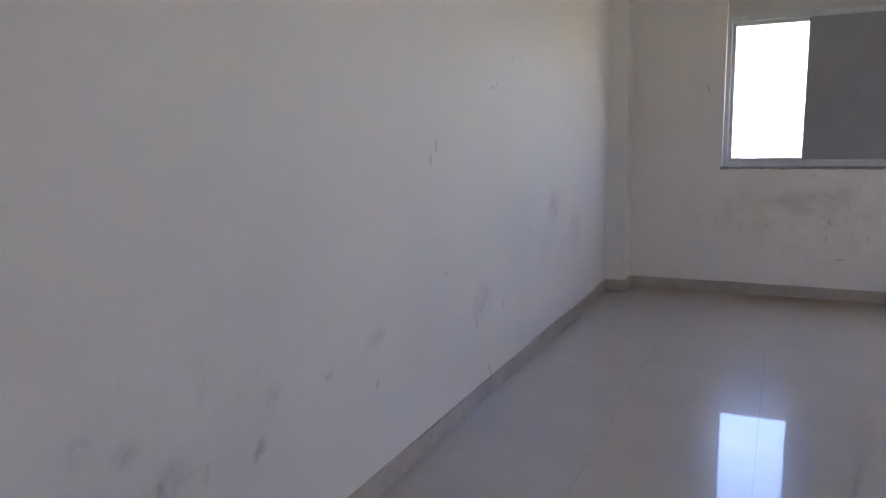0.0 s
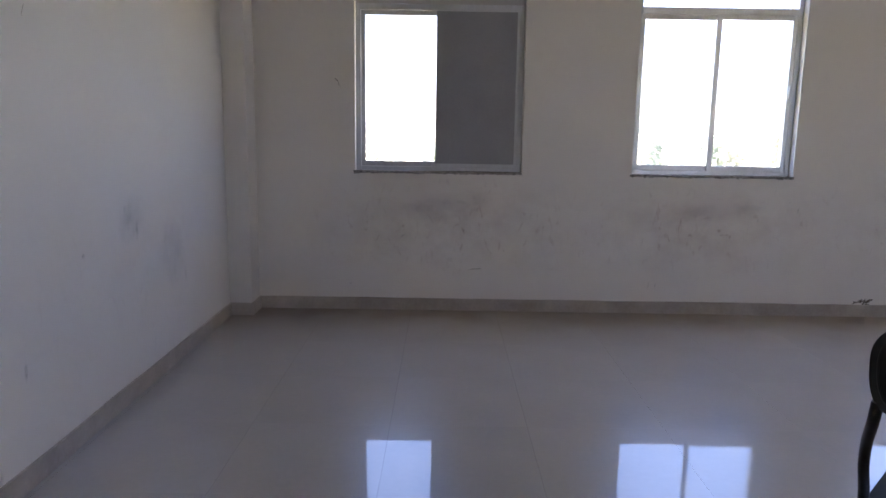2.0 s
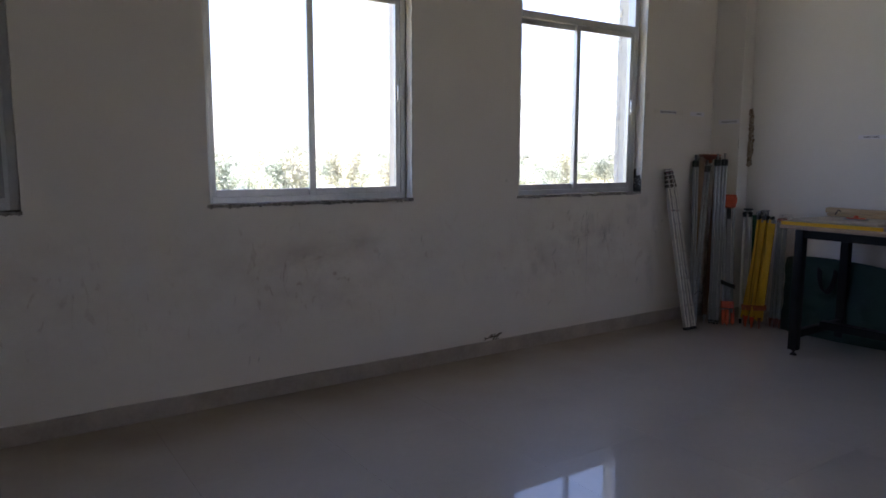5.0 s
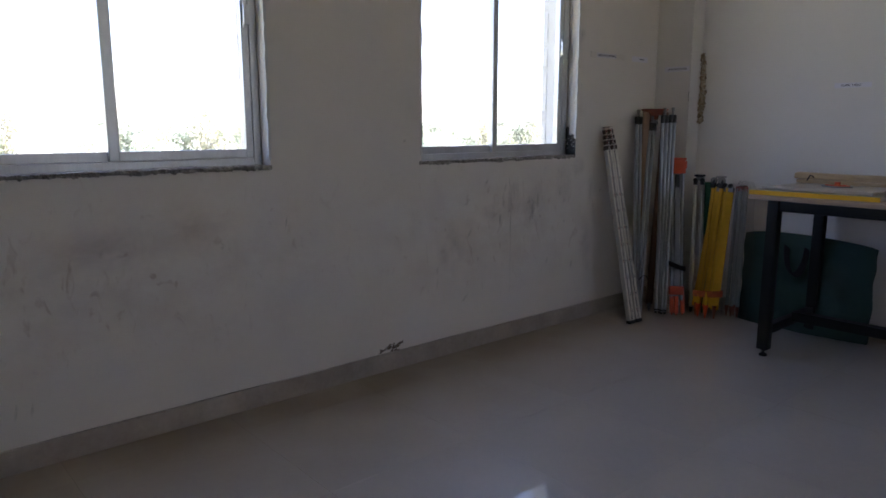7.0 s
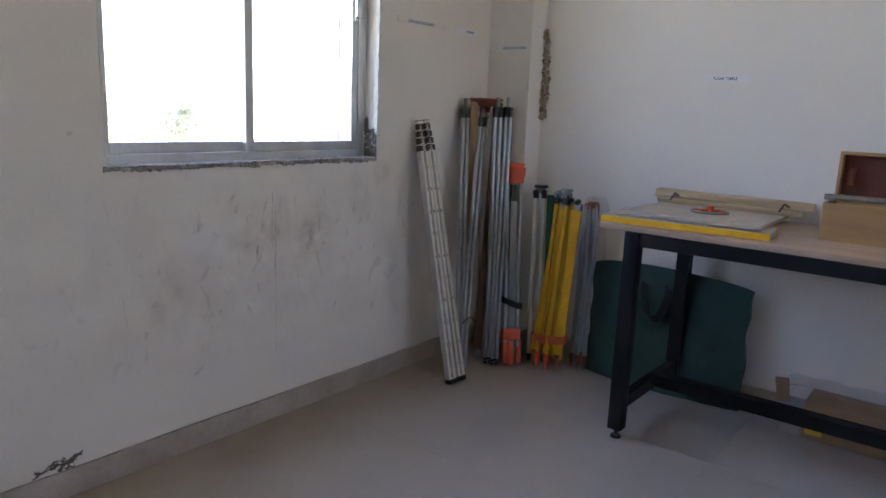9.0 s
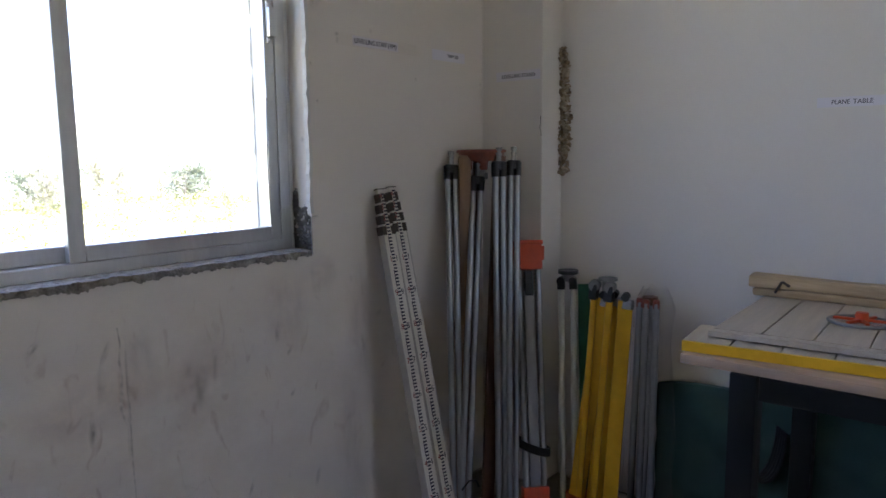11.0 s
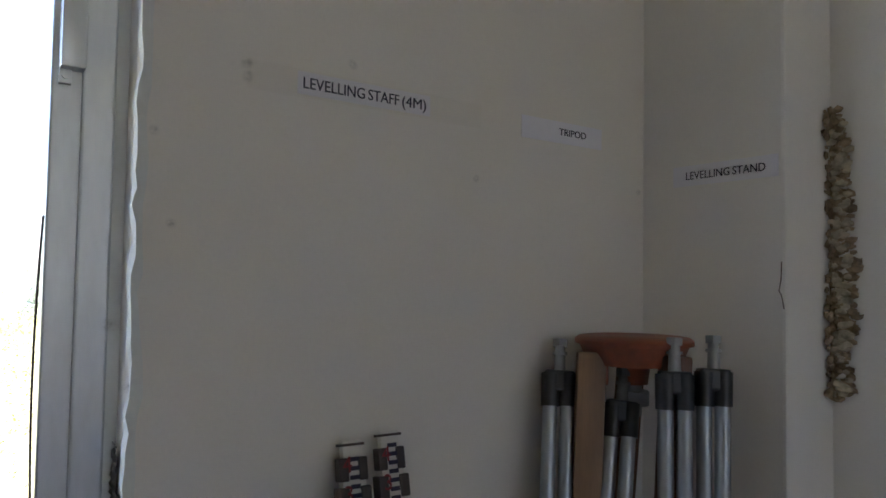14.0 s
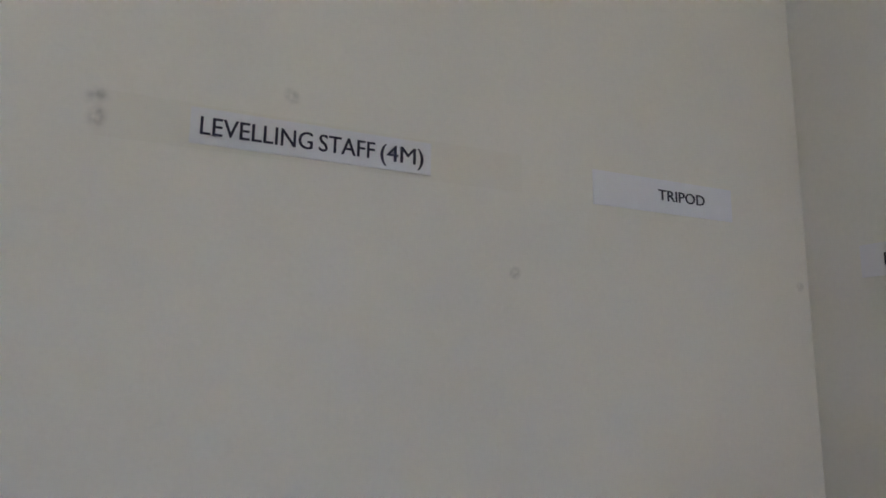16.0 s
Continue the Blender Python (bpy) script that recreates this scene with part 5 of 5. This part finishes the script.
bm = bar(bmesh.new(), (-0.003, -BY + 0.075, BZ - 0.05), (-0.003, -BY + 0.075, BZ - 0.005), 0.010, 0.004, (-1, 0, 0), 0.001)
tube(bm, (-0.008, -BY + 0.075, BZ - 0.012), (0.0, -BY + 0.075, BZ - 0.012), 0.009, n=10)
part("hasp", bm, M_STEEL, ib, "small metal hook catch")
tl = thing("steel_rod", "silver threaded instrument rod lying across the open box", "rod", at=(6.505, -1.632, 0.9635))
bm = tube(bmesh.new(), (0, -0.345, 0), (0, -0.02, 0), 0.0085, n=14)
tube(bm, (0, -0.30, 0), (0, -0.27, 0), 0.0122, n=14)
tube(bm, (0, -0.075, 0), (0, -0.05, 0), 0.0125, n=14)
part("rod", bm, M_STEEL, tl, smooth=True)
part("end_knob", tube(bmesh.new(), (0, -0.02, 0), (0, 0.012, 0), 0.0125, 0.010, 14), M_STEEL, tl, smooth=True)
part("end_knob", tube(bmesh.new(), (0, -0.365, 0), (0, -0.345, 0), 0.011, 0.0125, 14), M_STEEL, tl, smooth=True)

# ---- carton in plastic under the table ----
ct = thing("cardboard_carton", "brown cardboard carton wrapped in loose clear plastic on the floor", "carton", at=(6.66, -1.56, 0))
part("carton_body", rugged(new_box(0, 0.165, -0.62, -0.07, 0.002, 0.155, 0.004), 5, 0.004, 8), M_CARTON, ct, smooth=True)
bm = new_box(-0.012, 0.172, -0.63, 0.02, 0.001, 0.190)
bmesh.ops.subdivide_edges(bm, edges=bm.edges[:], cuts=14, use_grid_fill=True)
for v in bm.verts:
    q = noise.noise_vector(v.co * 13)
    v.co += Vector((q.x * 0.012, q.y * 0.014, q.z * 0.03 if v.co.z > 0.15 else 0))
    v.co.z = max(0.001, v.co.z)
    v.co.x = min(v.co.x, 0.180)
part("plastic_wrap", bm, M_FILM, ct, "crumpled clear plastic wrap", True)
part("sticker", new_box(-0.0215, -0.0205, -0.145, -0.085, 0.028, 0.068), M_STICKER, ct, "yellow square sticker")
bm = bar(bmesh.new(), (0.02, 0.012, 0.12), (0.02, 0.028, 0.215), 0.05, 0.012, (-1, 0, 0), 0.004)
part("torn_flap", rugged(bm, 2, 0.006, 20), M_CARTON, ct)

# ---- mesh-back chair ----
def mesh_chair(m):
    """Visitor chair: rounded black back with mesh, tubular frame, padded seat."""
    c = thing("office_chair", "black mesh-back chair with a rounded plastic back frame", "chair", at=m)

    def outline(k, n, inset):
        an = math.pi * 2 * k / n
        cx, sz = math.cos(an), math.sin(an)
        if sz > 0:
            px = math.copysign(abs(cx) ** 0.7, cx) * (0.215 - inset)
            pz = 0.855 + abs(sz) ** 0.85 * (0.108 - inset)
        else:
            px = math.copysign(abs(cx) ** 0.3, cx) * (0.215 - inset - 0.018 * abs(sz))
            pz = 0.855 - abs(sz) ** 0.6 * (0.132 - inset * 0.6) + 0.052 * abs(sz) * (1 - (px / 0.215) ** 2)
        return Vector((px, 0.06 * (px / 0.215) ** 2, pz))

    n = 56
    bm = bmesh.new()
    rings = []
    for k in range(n):
        o, i = outline(k, n, 0.0), outline(k, n, 0.019)
        ring = [bm.verts.new(o + Vector((0, -0.010, 0))), bm.verts.new(o + Vector((0, 0.012, 0))),
                bm.verts.new(i + Vector((0, 0.010, 0))), bm.verts.new(i + Vector((0, -0.006, 0)))]
        rings.append(ring)
    for k in range(n):
        a, b = rings[k], rings[(k + 1) % n]
        for q in range(4):
            bm.faces.new((a[q], a[(q + 1) % 4], b[(q + 1) % 4], b[q]))
    bmesh.ops.recalc_face_normals(bm, faces=bm.faces)
    bmesh.ops.bevel(bm, geom=[e for e in bm.edges if len(e.link_faces) == 2 and e.calc_face_angle(0) > 0.9], offset=0.004, segments=2, affect="EDGES")
    back = part("back_frame", bm, M_BLACK, c, "glossy black plastic back frame", True)
    bm = bmesh.new()
    r = 0.0016
    for j in range(70):
        z = 0.725 + j * 0.0036
        pts = []
        for q in range(41):
            x = -0.204 + 0.408 * q / 40
            top_z = max(outline(k, n, 0.014).z for k in (min(range(0, n // 2 + 1), key=lambda kk: abs(outline(kk, n, 0.014).x - x)),))
            bot_z = min(outline(k, n, 0.014).z for k in (min(range(n // 2, n), key=lambda kk: abs(outline(kk, n, 0.014).x - x)),))
            if bot_z <= z <= top_z:
                pts.append((x, 0.06 * (x / 0.215) ** 2, z))
        if len(pts) > 2:
            sweep(bm, pts, r, 4)
    for q in range(110):
        x = -0.203 + 0.406 * q / 109
        top_z = outline(min(range(0, n // 2 + 1), key=lambda kk: abs(outline(kk, n, 0.014).x - x)), n, 0.014).z
        bot_z = outline(min(range(n // 2, n), key=lambda kk: abs(outline(kk, n, 0.014).x - x)), n, 0.014).z
        if top_z - bot_z > 0.02:
            y = 0.06 * (x / 0.215) ** 2
            sweep(bm, [(x, y, bot_z), (x, y, top_z)], r * 1.3, 4)
    part("mesh", bm, M_MESHBACK, back, "fine black mesh")
    for sx in (-1, 1):
        pts = [(sx * 0.190, 0.048, 0.77), (sx * 0.193, 0.050, 0.740), (sx * 0.200, 0.075, 0.71), (sx * 0.214, 0.12, 0.66), (sx * 0.222, 0.150, 0.62), (sx * 0.223, 0.158, 0.58), (sx * 0.214, 0.145, 0.53), (sx * 0.206, 0.12, 0.48), (sx * 0.21, 0.14, 0.44), (sx * 0.22, 0.25, 0.43), (sx * 0.22, 0.40, 0.42),
               (sx * 0.22, 0.45, 0.36), (sx * 0.22, 0.44, 0.06), (sx * 0.22, 0.40, 0.015), (sx * 0.22, 0.0, 0.013), (sx * 0.22, -0.06, 0.013)]
        part("frame_tube", sweep(bmesh.new(), pts, 0.012, 10), M_BLACK, c, smooth=True)
    part("cross_tube", tube(bmesh.new(), (-0.22, -0.05, 0.013), (0.22, -0.05, 0.013), 0.012, n=10), M_BLACK, c, smooth=True)
    bm = new_box(-0.225, 0.225, 0.08, 0.50, 0.435, 0.485, 0.018)
    part("seat", bm, M_MESHBACK, c, "black padded seat", True)
    return c


mesh_chair(Matrix.Translation((2.482, -3.815, 0.006)) @ Matrix.Rotation(radians(-44), 4, "Z"))
